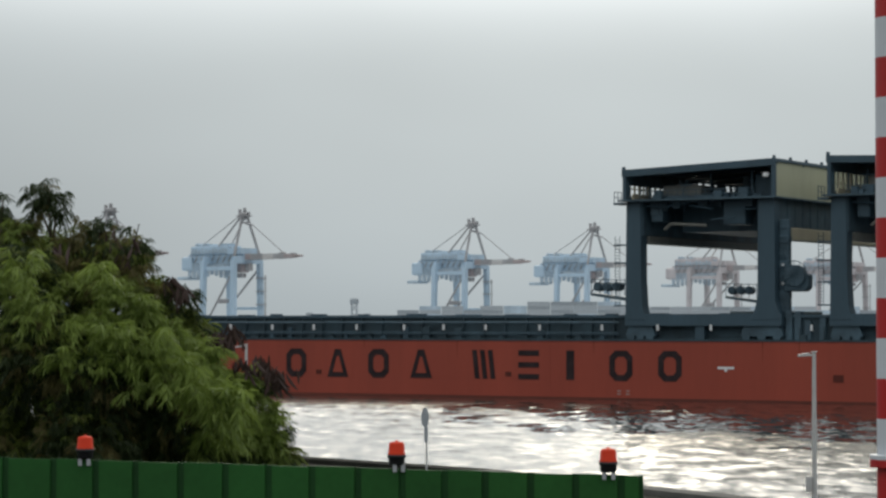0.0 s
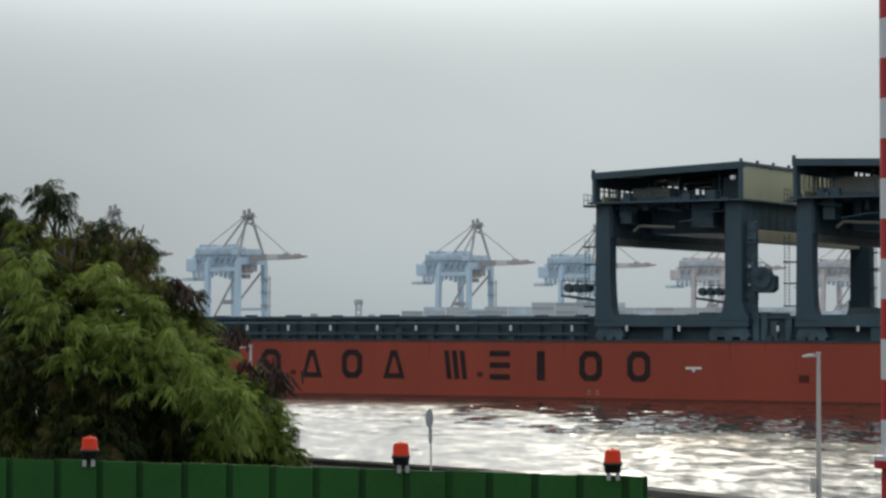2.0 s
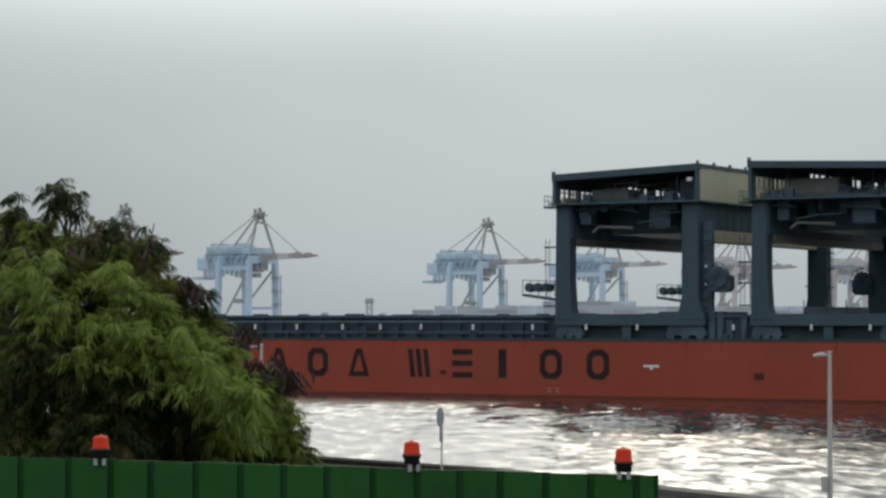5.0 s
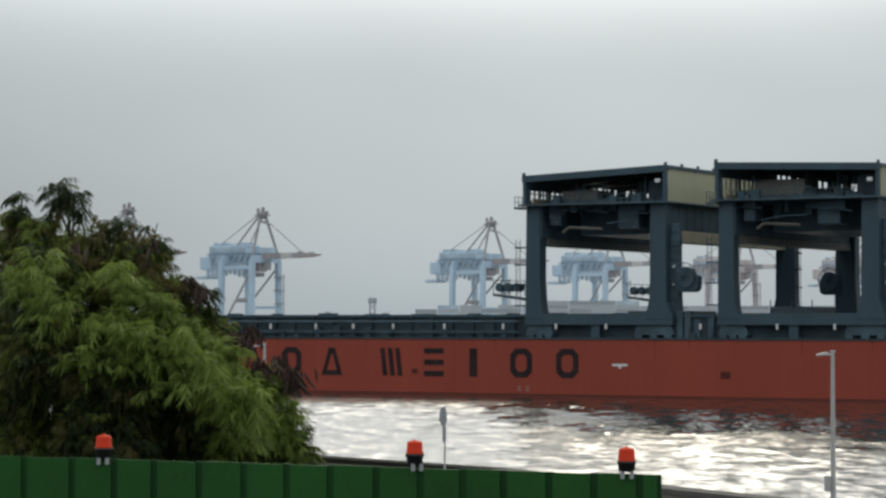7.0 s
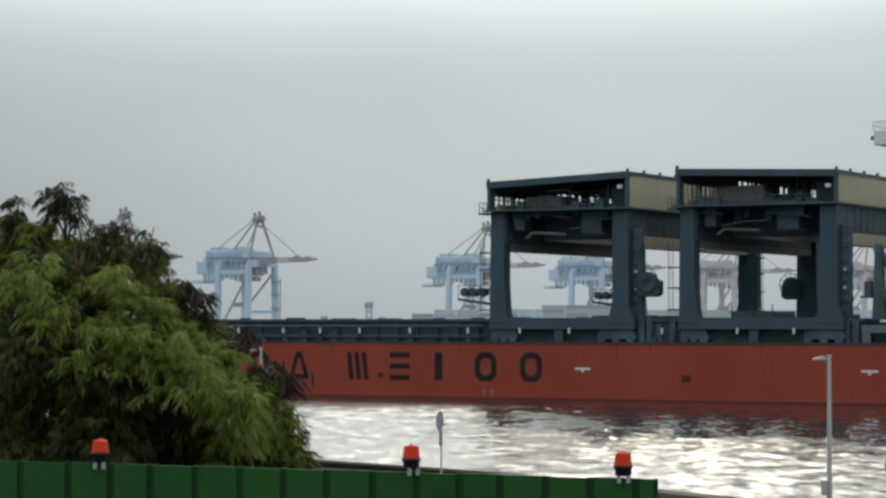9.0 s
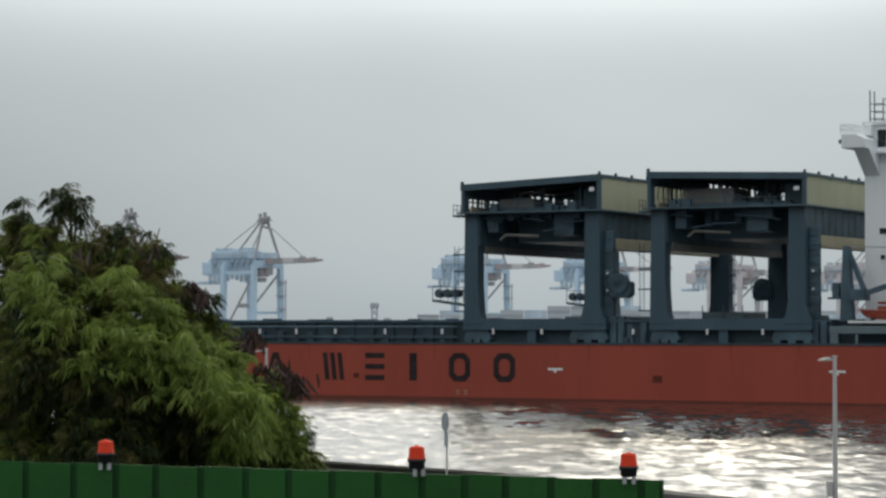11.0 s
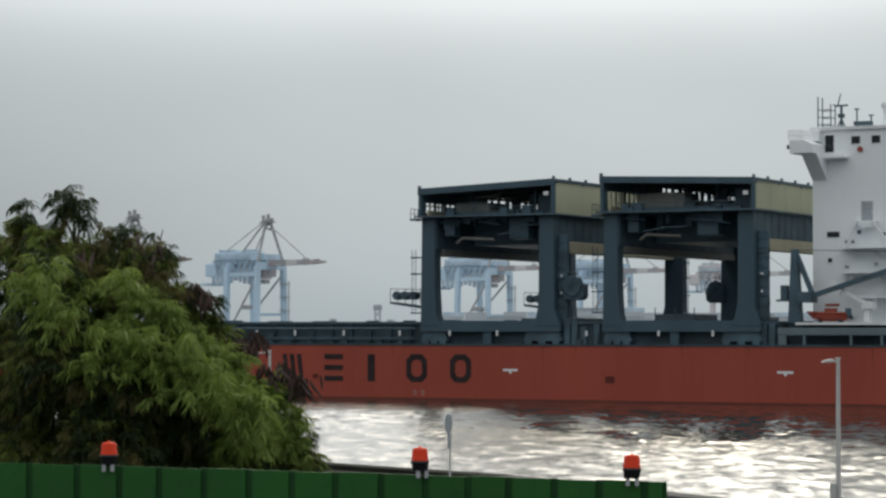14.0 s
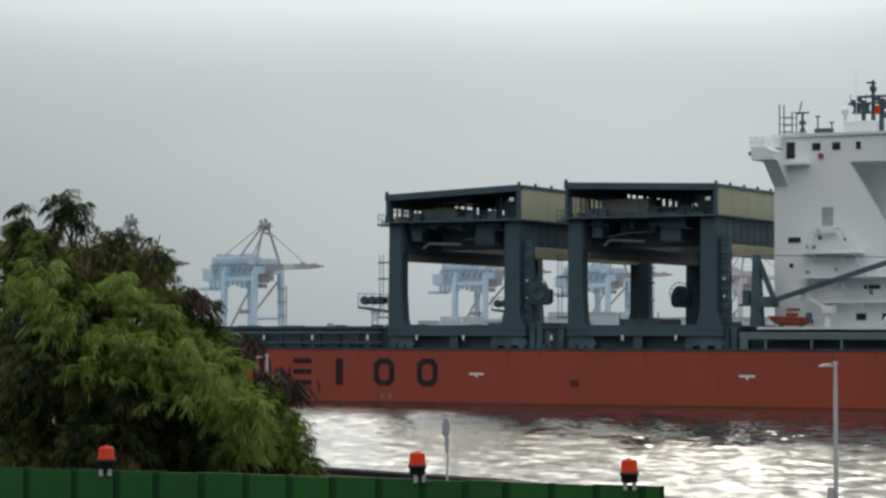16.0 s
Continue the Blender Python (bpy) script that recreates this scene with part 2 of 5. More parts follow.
# ---- the large structure: water, shore, far quay ----
def water_material():
    """Facets of wind ripple leaning towards the shore, flatter in a broken slick under the ship's lee."""
    m = bpy.data.materials.new("harbour_water")
    m.use_nodes = True
    n, l = m.node_tree.nodes, m.node_tree.links
    b = n["Principled BSDF"]
    b.inputs["Base Color"].default_value = (0.022, 0.021, 0.018, 1)
    b.inputs["IOR"].default_value = 1.33
    tc = n.new("ShaderNodeTexCoord")

    def noise(sx, sy, detail, seed=0.0, rough=0.5):
        """Noise with features sx by sy metres."""
        mp, t = n.new("ShaderNodeMapping"), n.new("ShaderNodeTexNoise")
        mp.inputs["Scale"].default_value, mp.inputs["Location"].default_value = (1 / sx, 1 / sy, 1), (seed, seed * 1.7, seed)
        mp.inputs["Rotation"].default_value = (0, 0, radians(4))
        t.inputs["Scale"].default_value, t.inputs["Detail"].default_value, t.inputs["Roughness"].default_value = 1.0, detail, rough
        l.new(tc.outputs["Object"], mp.inputs[0])
        l.new(mp.outputs[0], t.inputs["Vector"])
        return t.outputs[0]

    def ranged(v, f0, f1, t0, t1, smooth=True):
        r = n.new("ShaderNodeMapRange")
        r.interpolation_type = "SMOOTHSTEP" if smooth else "LINEAR"
        for key, value in (("From Min", f0), ("From Max", f1), ("To Min", t0), ("To Max", t1)):
            r.inputs[key].default_value = value
        l.new(v, r.inputs["Value"])
        return r.outputs[0]

    def maths(op, *vals):
        x = n.new("ShaderNodeMath")
        x.operation = op
        for i, v in enumerate(vals):
            if isinstance(v, (int, float)):
                x.inputs[i].default_value = v
            else:
                l.new(v, x.inputs[i])
        return x.outputs[0]

    # the slick: a long patch with a ragged edge
    lane, ln = n.new("ShaderNodeMapping"), n.new("ShaderNodeVectorMath")
    lane.vector_type, ln.operation = "TEXTURE", "LENGTH"
    lane.inputs["Location"].default_value, lane.inputs["Scale"].default_value = SLICK_AT, SLICK_SIZE
    l.new(tc.outputs["Object"], lane.inputs[0])
    l.new(lane.outputs[0], ln.inputs[0])
    slick = ranged(maths("MULTIPLY_ADD", noise(7.0, 22.0, 4.0, 3.0), 1.5, ln.outputs["Value"]), 1.58, 1.82, 1.0, 0.0)
    # lean of the facets: broad gusts, wave groups, single ripples
    gust = ranged(noise(30.0, 60.0, 2.0, 9.0), 0.3, 0.7, -0.02, 0.02)
    group = ranged(noise(2.3, 5.2, 3.0, 1.0), 0.28, 0.72, -0.085, 0.085, False)
    ripple = ranged(noise(0.8, 2.0, 3.0, 5.0, 0.7), 0.25, 0.75, -0.085, 0.085, False)
    mean = ranged(slick, 0.0, 1.0, 0.074, 0.042, False)
    chop = maths("MULTIPLY", maths("ADD", group, ripple), ranged(slick, 0.0, 1.0, 0.48, 0.85, False))
    lean = maths("MAXIMUM", maths("ADD", maths("ADD", mean, gust), chop), -0.01)
    aside = ranged(noise(0.9, 3.0, 2.0, 7.0), 0.25, 0.75, -0.17, 0.17, False)
    way, unit_ = n.new("ShaderNodeCombineXYZ"), n.new("ShaderNodeVectorMath")
    unit_.operation = "NORMALIZE"
    way.inputs["Z"].default_value = 1.0
    l.new(aside, way.inputs["X"])
    l.new(maths("MULTIPLY", lean, -1.0), way.inputs["Y"])
    l.new(way.outputs[0], unit_.inputs[0])
    l.new(unit_.outputs[0], b.inputs["Normal"])
    l.new(ranged(slick, 0.0, 1.0, 0.175, 0.08), b.inputs["Roughness"])
    return m


SLICK_AT, SLICK_SIZE = (40, 237, 0), (36, 75, 1)
M["water"] = water_material()
bm = B()
vs = [bm.verts.new(p) for p in ((-4000, -800, 0), (4000, -800, 0), (4000, 4600, 0), (-4000, 4600, 0))]
bm.faces.new(vs)
water = tagged(part("water", bm, "water"), "rippled grey harbour water glittering under overcast sky", "water", kind="structure")

# near shore: a raised bank by the fence, then the lower quay with its edge wall
EDGE = [(-260, 330), (-60, 175), (-30, 137), (-5.9, 105.9), (1.6, 97.3), (7.1, 86.9), (10.3, 81.3), (30, 52), (60, 20), (200, -60)]
QUAY, BANK = 2.5, 5.5
bm = B()
rows_ = []
far_pts = [(x, y, QUAY) for x, y in EDGE]
mid = [(-260, 45, QUAY), (-60, 42, QUAY), (-30, 40, QUAY), (-6, 39, QUAY), (2, 38, QUAY), (7.5, 38, QUAY), (15, 37, QUAY), (30, 34, QUAY), (60, 14, QUAY), (200, -70, QUAY)]
top = [(x, min(y - 8, 30), BANK) for x, y, z in mid]
back = [(x, -300, BANK) for x, y, z in mid]
wall_lo = [(x, y, -3) for x, y in EDGE]
lines_ = [[bm.verts.new(p) for p in ln] for ln in (back, top, mid, far_pts, wall_lo)]
for a, b in zip(lines_, lines_[1:]):
    for i in range(len(a) - 1):
        bm.faces.new((a[i], a[i + 1], b[i + 1], b[i]))
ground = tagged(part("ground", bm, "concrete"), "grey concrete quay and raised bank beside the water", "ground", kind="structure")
for mat_, segs, lab in (("concrete", list(zip(EDGE, EDGE[1:]))[:4], "dark concrete kerb along the quay edge"), ("kerb", list(zip(EDGE, EDGE[1:]))[4:], "pale grey concrete kerb along the quay edge")):
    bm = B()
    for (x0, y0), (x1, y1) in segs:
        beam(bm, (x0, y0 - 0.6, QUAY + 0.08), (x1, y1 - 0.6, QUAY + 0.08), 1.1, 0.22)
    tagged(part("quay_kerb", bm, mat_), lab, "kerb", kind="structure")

bm = B()
box(bm, -2500, 2500, 1395, 4000, -2, 0.6)
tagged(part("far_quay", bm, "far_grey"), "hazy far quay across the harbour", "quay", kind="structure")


# ---- far side: container cranes and stacks ----
def shore_crane(steel, boom_a, boom_b, m):
    """A ship-to-shore crane; x runs out along the boom, z up, on the quay."""
    c = thing("container_crane", "hazy light blue container crane with red and white boom", "crane", "container cranes", m=m)
    for x in (-13.5, 13.5):
        for y in (-11.5, 11.5):
            bm = beam(B(), (x, y, 2.0), (x * 0.98, y * 0.93, 45), 3.0, 3.0)
            leg = part("leg", bm, steel, c)
            part("bogie", bevelled(box(B(), x - 3.2, x + 3.2, y - 1.1, y + 1.1, 0.0, 2.02), 0.3, 1), "crane_grey", leg)
        part("sill_beam", beam(B(), (x, -11.5, 4.0), (x, 11.5, 4.0), 2.2, 2.8), steel, c)
        part("cross_beam", beam(B(), (x, -10.8, 45), (x, 10.8, 45), 2.4, 4.6), steel, c)
    for y in (-11, 11):
        part("portal_beam", beam(B(), (-13.5, y * 0.97, 16), (13.5, y * 0.97, 16), 1.2, 1.6) if y > 0 else beam(B(), (-13.5, y * .93, 40), (13.5, y * .93, 40), 1.3, 2.2), steel, c)
        part("diagonal_brace", rod(B(), (-13.2, y * 0.97, 17 if y > 0 else 4), (13.2, y * 0.92, 40), 0.65), "crane_grey", c)
    bm = B()
    for y in (-3.6, 3.6):
        beam(bm, (-34, y, 46), (15, y, 46), 1.5, 5.4)
    for x in range(-32, 16, 6):
        beam(bm, (x, -3.6, 47), (x, 3.6, 47), 0.8, 0.8)
    part("girder", bm, steel, c)
    part("machinery_house", bevelled(box(B(), -31, 3, -5.5, 5.5, 48.6, 53.8), 0.6, 1), steel, c)
    part("roof_deck", box(B(), 3, 15, -6.8, 6.8, 48.6, 52.0), steel, c)
    for i, x in enumerate(range(-30, 3, 3)):
        part("house_panel", box(B(), x + 0.4, x + 2.4, -5.75, -5.4, 49.2 + (i % 2) * 0.7, 52.4 - (i % 3) * 0.5), "crane_steel", c)
    for x in range(-33, 12, 5):
        part("girder_frame", beam(B(), (x, -4.6, 44), (x + 2.5, -4.6, 48), 0.5, 0.7), "crane_grey", c)
    for x in range(-33, 10, 4):
        d = 6.5 + 2.6 * abs(math.sin(x * 1.7))
        bm = B()
        for x0, x1 in ((x, x + 0.4), (x + 2.2, x + 1.8)):
            beam(bm, (x0, -5, 43.6), (x1, -5, 43.6 - d), 0.9, 0.9)
        beam(bm, (x + 0.2, -5, 43.6 - d), (x + 2.0, -5, 43.6 - d), 0.9, 0.9)
        part("festoon_loop", bm, "crane_steel" if x % 8 else steel, c, "hanging cable loop")
    part("rear_platform", bevelled(box(B(), -39, -29, -6, 6, 39.0, 47.5), 1.6, 2), steel, c)
    # clutter on the machinery house and under the girder
    dice = random.Random(3)
    for k in range(9):
        x, w, h = dice.uniform(-30, 10), dice.uniform(0.8, 3.2), dice.uniform(0.5, 1.6)
        part("roof_unit", box(B(), x, x + w, -5, dice.uniform(-3, 4), 53.6 if x < 2 else 51.9, (53.8 if x < 1 else 52) + h), "crane_steel" if k % 3 == 0 else steel, c)
    part("rear_winch", bevelled(box(B(), -30, -27, -3, 3, 53.7, 55.8), 0.6, 1), "crane_steel", c)
    for y in (-6.2, 6.2):
        bm = B()
        for k in range(12):
            x = -30 + k * 4
            beam(bm, (x, y, 47.0), (x, y, 49.8), 0.3, 0.3)
        beam(bm, (-30, y, 49.6), (14, y, 49.6), 0.3, 0.35)
        beam(bm, (-30, y, 47.0), (14, y, 47.0), 0.8, 0.4)
        part("walkway", bm, "crane_steel", c)
    # boom in bands of two colours, drawn to a point
    for i, x in enumerate((9, 20, 30, 39, 48)):
        bm, w = B(), (11, 10, 9, 9, 10)[i]
        h0, h1 = 3.9 - i * 0.3, 3.6 - i * 0.3 if i < 4 else 1.0
        for y in (-2.6, 2.6):
            prism(bm, [(x, 46.8 - h0 / 2), (x + w, 46.9 - h1 / 2), (x + w, 46.9 + h1 / 2), (x, 46.8 + h0 / 2)], y - 0.6, y + 0.6)
        for k in range(3):
            beam(bm, (x + 1 + k * 3.2, -2.6, 47), (x + 1 + k * 3.2, 2.6, 47), 0.7, 0.7)
        part("boom_section", bm, (boom_a, "crane_grey", boom_b, "crane_grey", boom_a)[i], c)
    for x, z in ((42, 49.2), (51, 48.6)):
        part("boom_sheave", bevelled(box(B(), x, x + 3.5, -1.6, 1.6, 47.5, z), 0.4, 1), "crane_grey", c)
    part("trolley", bevelled(box(B(), 4, 13, -3, 3, 37.5, 44.2), 0.9, 1), boom_a, c)
    part("operator_cabin", bevelled(box(B(), 13, 17, -1.7, 1.7, 38.5, 43.0), 0.3, 1), "crane_grey", c)
    part("headblock", bevelled(box(B(), 5, 11, -2, 2, 34.4, 37.0), 0.4, 1), "crane_grey", c)
    # tower frame and stays
    for s in (-1, 1):
        part("mast_leg", beam(B(), (13.5, s * 10.6, 47), (11.2, s * 1.8, 72), 1.05, 1.3), "crane_grey", c)
        part("mast_leg", beam(B(), (-6.5, s * 5.0, 53), (9.6, s * 1.6, 71), 0.7, 0.9), "crane_white" if s > 0 else "crane_grey", c)
    for f in (0.82,):
        y, x = 10.6 + (1.8 - 10.6) * f, 13.5 - 2.3 * f
        part("mast_tie", beam(B(), (x, -y, 47 + 25 * f), (x, y, 47 + 25 * f), 0.9, 1.0), "crane_grey", c)
    part("back_stay", rod(B(), (-25, 0, 55.0), (9.5, 0, 73), 0.3), "crane_grey", c)
    part("fore_stay", rod(B(), (17.8, 0, 66.2), (45, 0, 48.5), 0.3), "crane_grey", c)
    part("stay_head", rod(B(), (12, 0, 67.0), (17.9, 0, 66), 0.5), "crane_grey", c)
    bm = bevelled(box(B(), 7.6, 13.6, -2.6, 2.6, 69.2, 73.6), 0.9, 1)
    box(bm, 6.8, 14.8, -3.0, 3.0, 71.2, 71.8)
    for x, y, z in ((8.4, -1.2, 75.6), (10.4, 0.8, 76.4), (12.0, -0.5, 75.2), (14.0, 0.6, 73.8)):
        box(bm, x - 0.6, x + 0.6, y - 0.8, y + 0.8, 71.6, z)
    part("mast_head", bm, "crane_grey", c)
    bm = B()
    for z in (10, 18, 26, 34):
        box(bm, 12.2, 17.5, 8.2, 12.5, z, z + 0.5)
    beam(bm, (16.8, 12, 4), (16.8, 12, 36), 0.5, 0.5)
    part("stair_tower", bm, "crane_grey", c)
    part("lift_landing", bevelled(box(B(), 0.5, 8.5, -12.6, -9.6, 19.0, 21.6), 0.4, 1), "crane_grey", c)
    part("rear_stage", bevelled(box(B(), -44, -33, -5, 5, 33.5, 35.6), 0.6, 1), "crane_steel", c)
    return c


FOCAL = 4357.3  # picture widths are 1568 of these units


def far(x, dist, z=0.6, turn=-42):
    return pose((x - 784) / FOCAL * dist, dist, z, 0, 0, turn)


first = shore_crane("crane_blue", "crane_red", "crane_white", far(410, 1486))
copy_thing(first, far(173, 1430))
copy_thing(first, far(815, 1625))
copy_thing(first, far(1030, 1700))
# The farther cranes take a paler red, with more haze in the colour.
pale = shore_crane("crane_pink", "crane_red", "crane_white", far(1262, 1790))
pale["label"] = "pale red container crane, haze in its paint, across the harbour"
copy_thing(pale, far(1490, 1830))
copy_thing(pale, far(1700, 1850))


def container_stack(x0, x1, dist, z1, label):
    s = thing("container_stack", label, "containers", "far container stacks", m=far((x0 + x1) / 2, dist, turn=0))
    w = (x1 - x0) / FOCAL * dist
    k = max(2, int(w / 13))
    wide = w / k - 0.4
    boxes = []
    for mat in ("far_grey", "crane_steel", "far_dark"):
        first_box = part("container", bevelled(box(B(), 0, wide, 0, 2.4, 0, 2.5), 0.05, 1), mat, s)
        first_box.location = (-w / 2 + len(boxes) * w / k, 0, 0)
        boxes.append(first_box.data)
    for i in range(k):
        tiers = int((z1 - 0.6) / 2.6) - random.choice((0, 0, 0, 1))
        for t in range(1 if i < 3 else 0, tiers):
            ob = new("container", random.choice((boxes[0], boxes[1], boxes[0], boxes[2])))
            ob.location, ob.parent = (-w / 2 + i * w / k, 0, t * 2.6), s
    return s


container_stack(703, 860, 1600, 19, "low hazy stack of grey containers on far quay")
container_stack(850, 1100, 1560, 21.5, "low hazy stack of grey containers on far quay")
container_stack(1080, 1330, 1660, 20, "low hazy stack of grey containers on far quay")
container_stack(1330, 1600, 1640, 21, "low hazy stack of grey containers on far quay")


def light_tower(x, dist, h, label):
    t = thing("light_tower", label, "tower", m=far(x, dist, turn=0))
    bm = B()
    for x in (-1.7, 1.7):
        for y in (-1.7, 1.7):
            rod(bm, (x, y, 0), (x, y, h * 0.84), 0.5, n=6)
    for k in range(4):
        z = h * 0.84 * k / 4
        for y in (-1.7, 1.7):
            rod(bm, (-1.7, y, z), (1.7, y, z + h * 0.21), 0.3, n=5)
            rod(bm, (1.7, y, z), (-1.7, y, z + h * 0.21), 0.3, n=5)
    part("lattice_shaft", bm, "far_grey", t)
    part("gallery", lathe(B(), [(2.2, h * 0.84), (2.9, h * 0.86), (2.9, h * 0.95), (2.4, h)], 10), "far_dark", t)


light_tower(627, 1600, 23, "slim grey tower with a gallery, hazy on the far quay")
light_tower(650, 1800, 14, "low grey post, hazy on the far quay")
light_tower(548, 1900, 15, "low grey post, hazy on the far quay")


# ---- the ship. Drawing units of 0.75 m; x aft, y away from the near side, z up from the water ----
U = 0.75
SHIP_ROWS = [(0, 33.22, 352.83, -30.25), (2, 28.5, 357.67, -29.83), (4, 23.77, 362.46, -29.41), (6, 19.01, 367.18, -28.99),
             (8, 14.23, 371.85, -28.57), (10, 9.44, 376.46, -28.14), (12, 4.63, 381.02, -27.72), (14, -0.21, 385.52, -27.3), (16, -5.06, 389.96, -26.88)]
SHIP_PATH = [(t, pose(x * U, y * U, 0, 0, 0, turn)) for t, x, y, turn in SHIP_ROWS]
BEAM = 51.5
RED_TOP = 8.54

ship = thing("cargo_ship", "long red cargo ship with white deckhouse, under way", "ship", m=SHIP_PATH[0][1])


def hull_side(u):
    """How far the side is drawn in towards the middle at u."""
    if u < -112:
        return 22 * ((-112 - u) / 50) ** 2
    if u > 88:
        return 6 * ((u - 88) / 20) ** 2
    return 0.0


def hull_loft(z0, z1, inset=0.0, flare=0.0):
    bm = B()
    us = [-162, -157, -150, -142, -134, -126, -119, -112] + list(range(-104, 89, 8)) + [94, 100, 104, 108]
    secs = []
    for u in us:
        a = min(hull_side(u) + inset, BEAM / 2 - 0.3)
        b = min(a + flare * max(0, -112 - u) / 50, BEAM / 2 - 0.2)
        secs.append([bm.verts.new(p) for p in ((u, b, z0), (u, a, z1), (u, BEAM - a, z1), (u, BEAM - b, z0))])
    for s0, s1 in zip(secs, secs[1:]):
        for i in range(4):
            bm.faces.new((s0[i], s0[(i + 1) % 4], s1[(i + 1) % 4], s1[i]))
    bm.faces.new(secs[0][::-1])
    bm.faces.new(secs[-1])
    bmesh.ops.recalc_face_normals(bm, faces=bm.faces[:])
    return bm


hull = part("hull", hull_loft(0.3, RED_TOP, flare=3), "hull_red", ship, "faded red painted steel hull", unit=U)
part("boot_topping", hull_loft(-4, 0.3, inset=-0.01, flare=4), "boot", ship, "dark red band at the waterline", unit=U)
part("rubbing_strake", hull_loft(RED_TOP - 0.02, RED_TOP + 0.28, inset=-0.12), "deck", ship, unit=U)
# plate seams, slightly proud weld lines
for z in (2.9, 5.1, 7.2):
    part("weld_seam", box(B(), -110, 88, -0.018, 0.03, z, z + 0.07), "hull_red", hull, unit=U)
for i in range(17):
    u = -100 + i * 11.4
    part("weld_seam", box(B(), u, u + 0.07, -0.016, 0.03, 1.0, RED_TOP - 0.05), "hull_red", hull, unit=U)


# the large painted marks on the side, as plain strokes
def stroke_ring(w, h, s, c=0.9):
    o = [(-w / 2 + c, -h / 2), (w / 2 - c, -h / 2), (w / 2, -h / 2 + c), (w / 2, h / 2 - c), (w / 2 - c, h / 2), (-w / 2 + c, h / 2), (-w / 2, h / 2 - c), (-w / 2, -h / 2 + c)]
    i = [(x * (1 - 2 * s / w), z * (1 - 2 * s / h)) for x, z in o]
    return o, i


def painted(bm, pts, cu, cz):
    prism(bm, [(cu + x, cz + z) for x, z in pts], -0.06, 0.02)


def mark(kind, u, z=4.95):
    bm = B()
    w, h, s = 3.7, 4.4, 0.88
    if kind == "ring":
        o, i = stroke_ring(w, h, s)
        for k in range(8):
            painted(bm, [o[k], o[(k + 1) % 8], i[(k + 1) % 8], i[k]], u, z)
    elif kind == "wedge":
        o = [(-1.9, -2.15), (1.9, -2.15), (0.55, 2.15), (-0.55, 2.15)]
        i = [(-0.95, -1.4), (0.95, -1.4), (0.2, 1.1), (-0.2, 1.1)]
        for k in range(4):
            painted(bm, [o[k], o[(k + 1) % 4], i[(k + 1) % 4], i[k]], u, z)
    elif kind == "slants":
        for x in (-1.35, 0.0, 1.35):
            painted(bm, [(x - 0.65, 2.15), (x + 0.15, 2.15), (x + 0.65, -2.15), (x - 0.15, -2.15)], u, z)
    elif kind == "bars":
        for zz in (-2.15, -0.4, 1.35):
            painted(bm, [(-1.7, zz), (1.75, zz), (1.75, zz + 0.8), (-1.7, zz + 0.8)], u, z)
    elif kind == "post":
        painted(bm, [(-1.2, -2.15), (0.1, -2.15), (0.1, 2.15), (-1.2, 2.15)], u, z)
    bmesh.ops.remove_doubles(bm, verts=bm.verts[:], dist=0.001)
    return part("painted_mark", bm, "mark", hull, "large black painted mark", unit=U)


for kind, u in (("ring", -65.0), ("wedge", -57.3), ("ring", -49.9), ("wedge", -42.3), ("slants", -31.4), ("bars", -23.8), ("post", -16.3), ("ring", -8.6), ("ring", -0.8)):
    mark(kind, u)
for u in (-60.8, -27.2):
    part("tug_mark", box(B(), u - 0.5, u + 0.5, -0.06, 0.03, 3.2, 3.9), "rust_deep", hull, "small dark painted mark", unit=U)
part("hull_recess", box(B(), 24.0, 25.5, -0.06, 0.03, 2.95, 3.95), "rust_deep", hull, "small dark square opening", unit=U)
for u in (7.9, 52.8, -95.0):
    bm = box(B(), u - 1.25, u + 1.25, -0.06, 0.03, 4.6, 4.95)
    box(bm, u - 0.2, u + 0.2, -0.06, 0.03, 4.25, 4.6)
    part("white_load_mark", bm, "white_trim", hull, "white painted T mark", unit=U)

# faint draught marks low on the side, and the rust that runs from the scuppers
for u in (-8.9, -7.5):
    for z in (0.75, 1.2):
        part("draught_mark", box(B(), u - 0.28, u + 0.28, -0.03, 0.03, z, z + 0.2), "concrete_pale", hull, "faded pale draught mark", unit=U)
for u, h in ((-78.0, 2.2), (-52.5, 1.4), (-36.0, 2.6), (-13.0, 1.8), (13.5, 3.0), (19.0, 1.5), (36.5, 2.4), (47.0, 1.6), (66.0, 2.8), (72.5, 1.8)):
    part("rust_streak", prism(B(), [(u - 0.09, RED_TOP - 0.1), (u + 0.09, RED_TOP - 0.1), (u + 0.03, RED_TOP - h), (u - 0.02, RED_TOP - h)], -0.012, 0.02), "rust", hull, "thin dark rust streak", unit=U)

# deck edge: dark coaming with frames, rail, pipes and white marker posts
part("hatch_coaming", box(B(), -140, 51.5, 1.4, BEAM - 1.4, RED_TOP, 11.95), "deck", ship, "dark hatch coaming along the deck", unit=U)
part("coaming_flange", box(B(), -140, 51.5, 1.0, BEAM - 1.0, 11.9, 12.3), "slate", ship, unit=U)
for i in range(44):
    u = -108 + i * 3.62
    if -9.5 < u < 15.5 or 22.6 < u < 49:
        continue
    prof = [(1.42, RED_TOP + 0.2), (0.5, RED_TOP + 0.2), (1.0, 11.2), (1.0, 11.92), (1.42, 11.92)]
    part("coaming_stay", prism(B(), prof, u, u + 0.14, "x"), "deck", ship, unit=U)
for z, r in ((9.5, 0.12), (11.2, 0.16)):
    part("deck_pipe", rod(B(), (-140, 0.42, z), (-9.2, 0.42, z), r), "slate_dark", ship, unit=U)
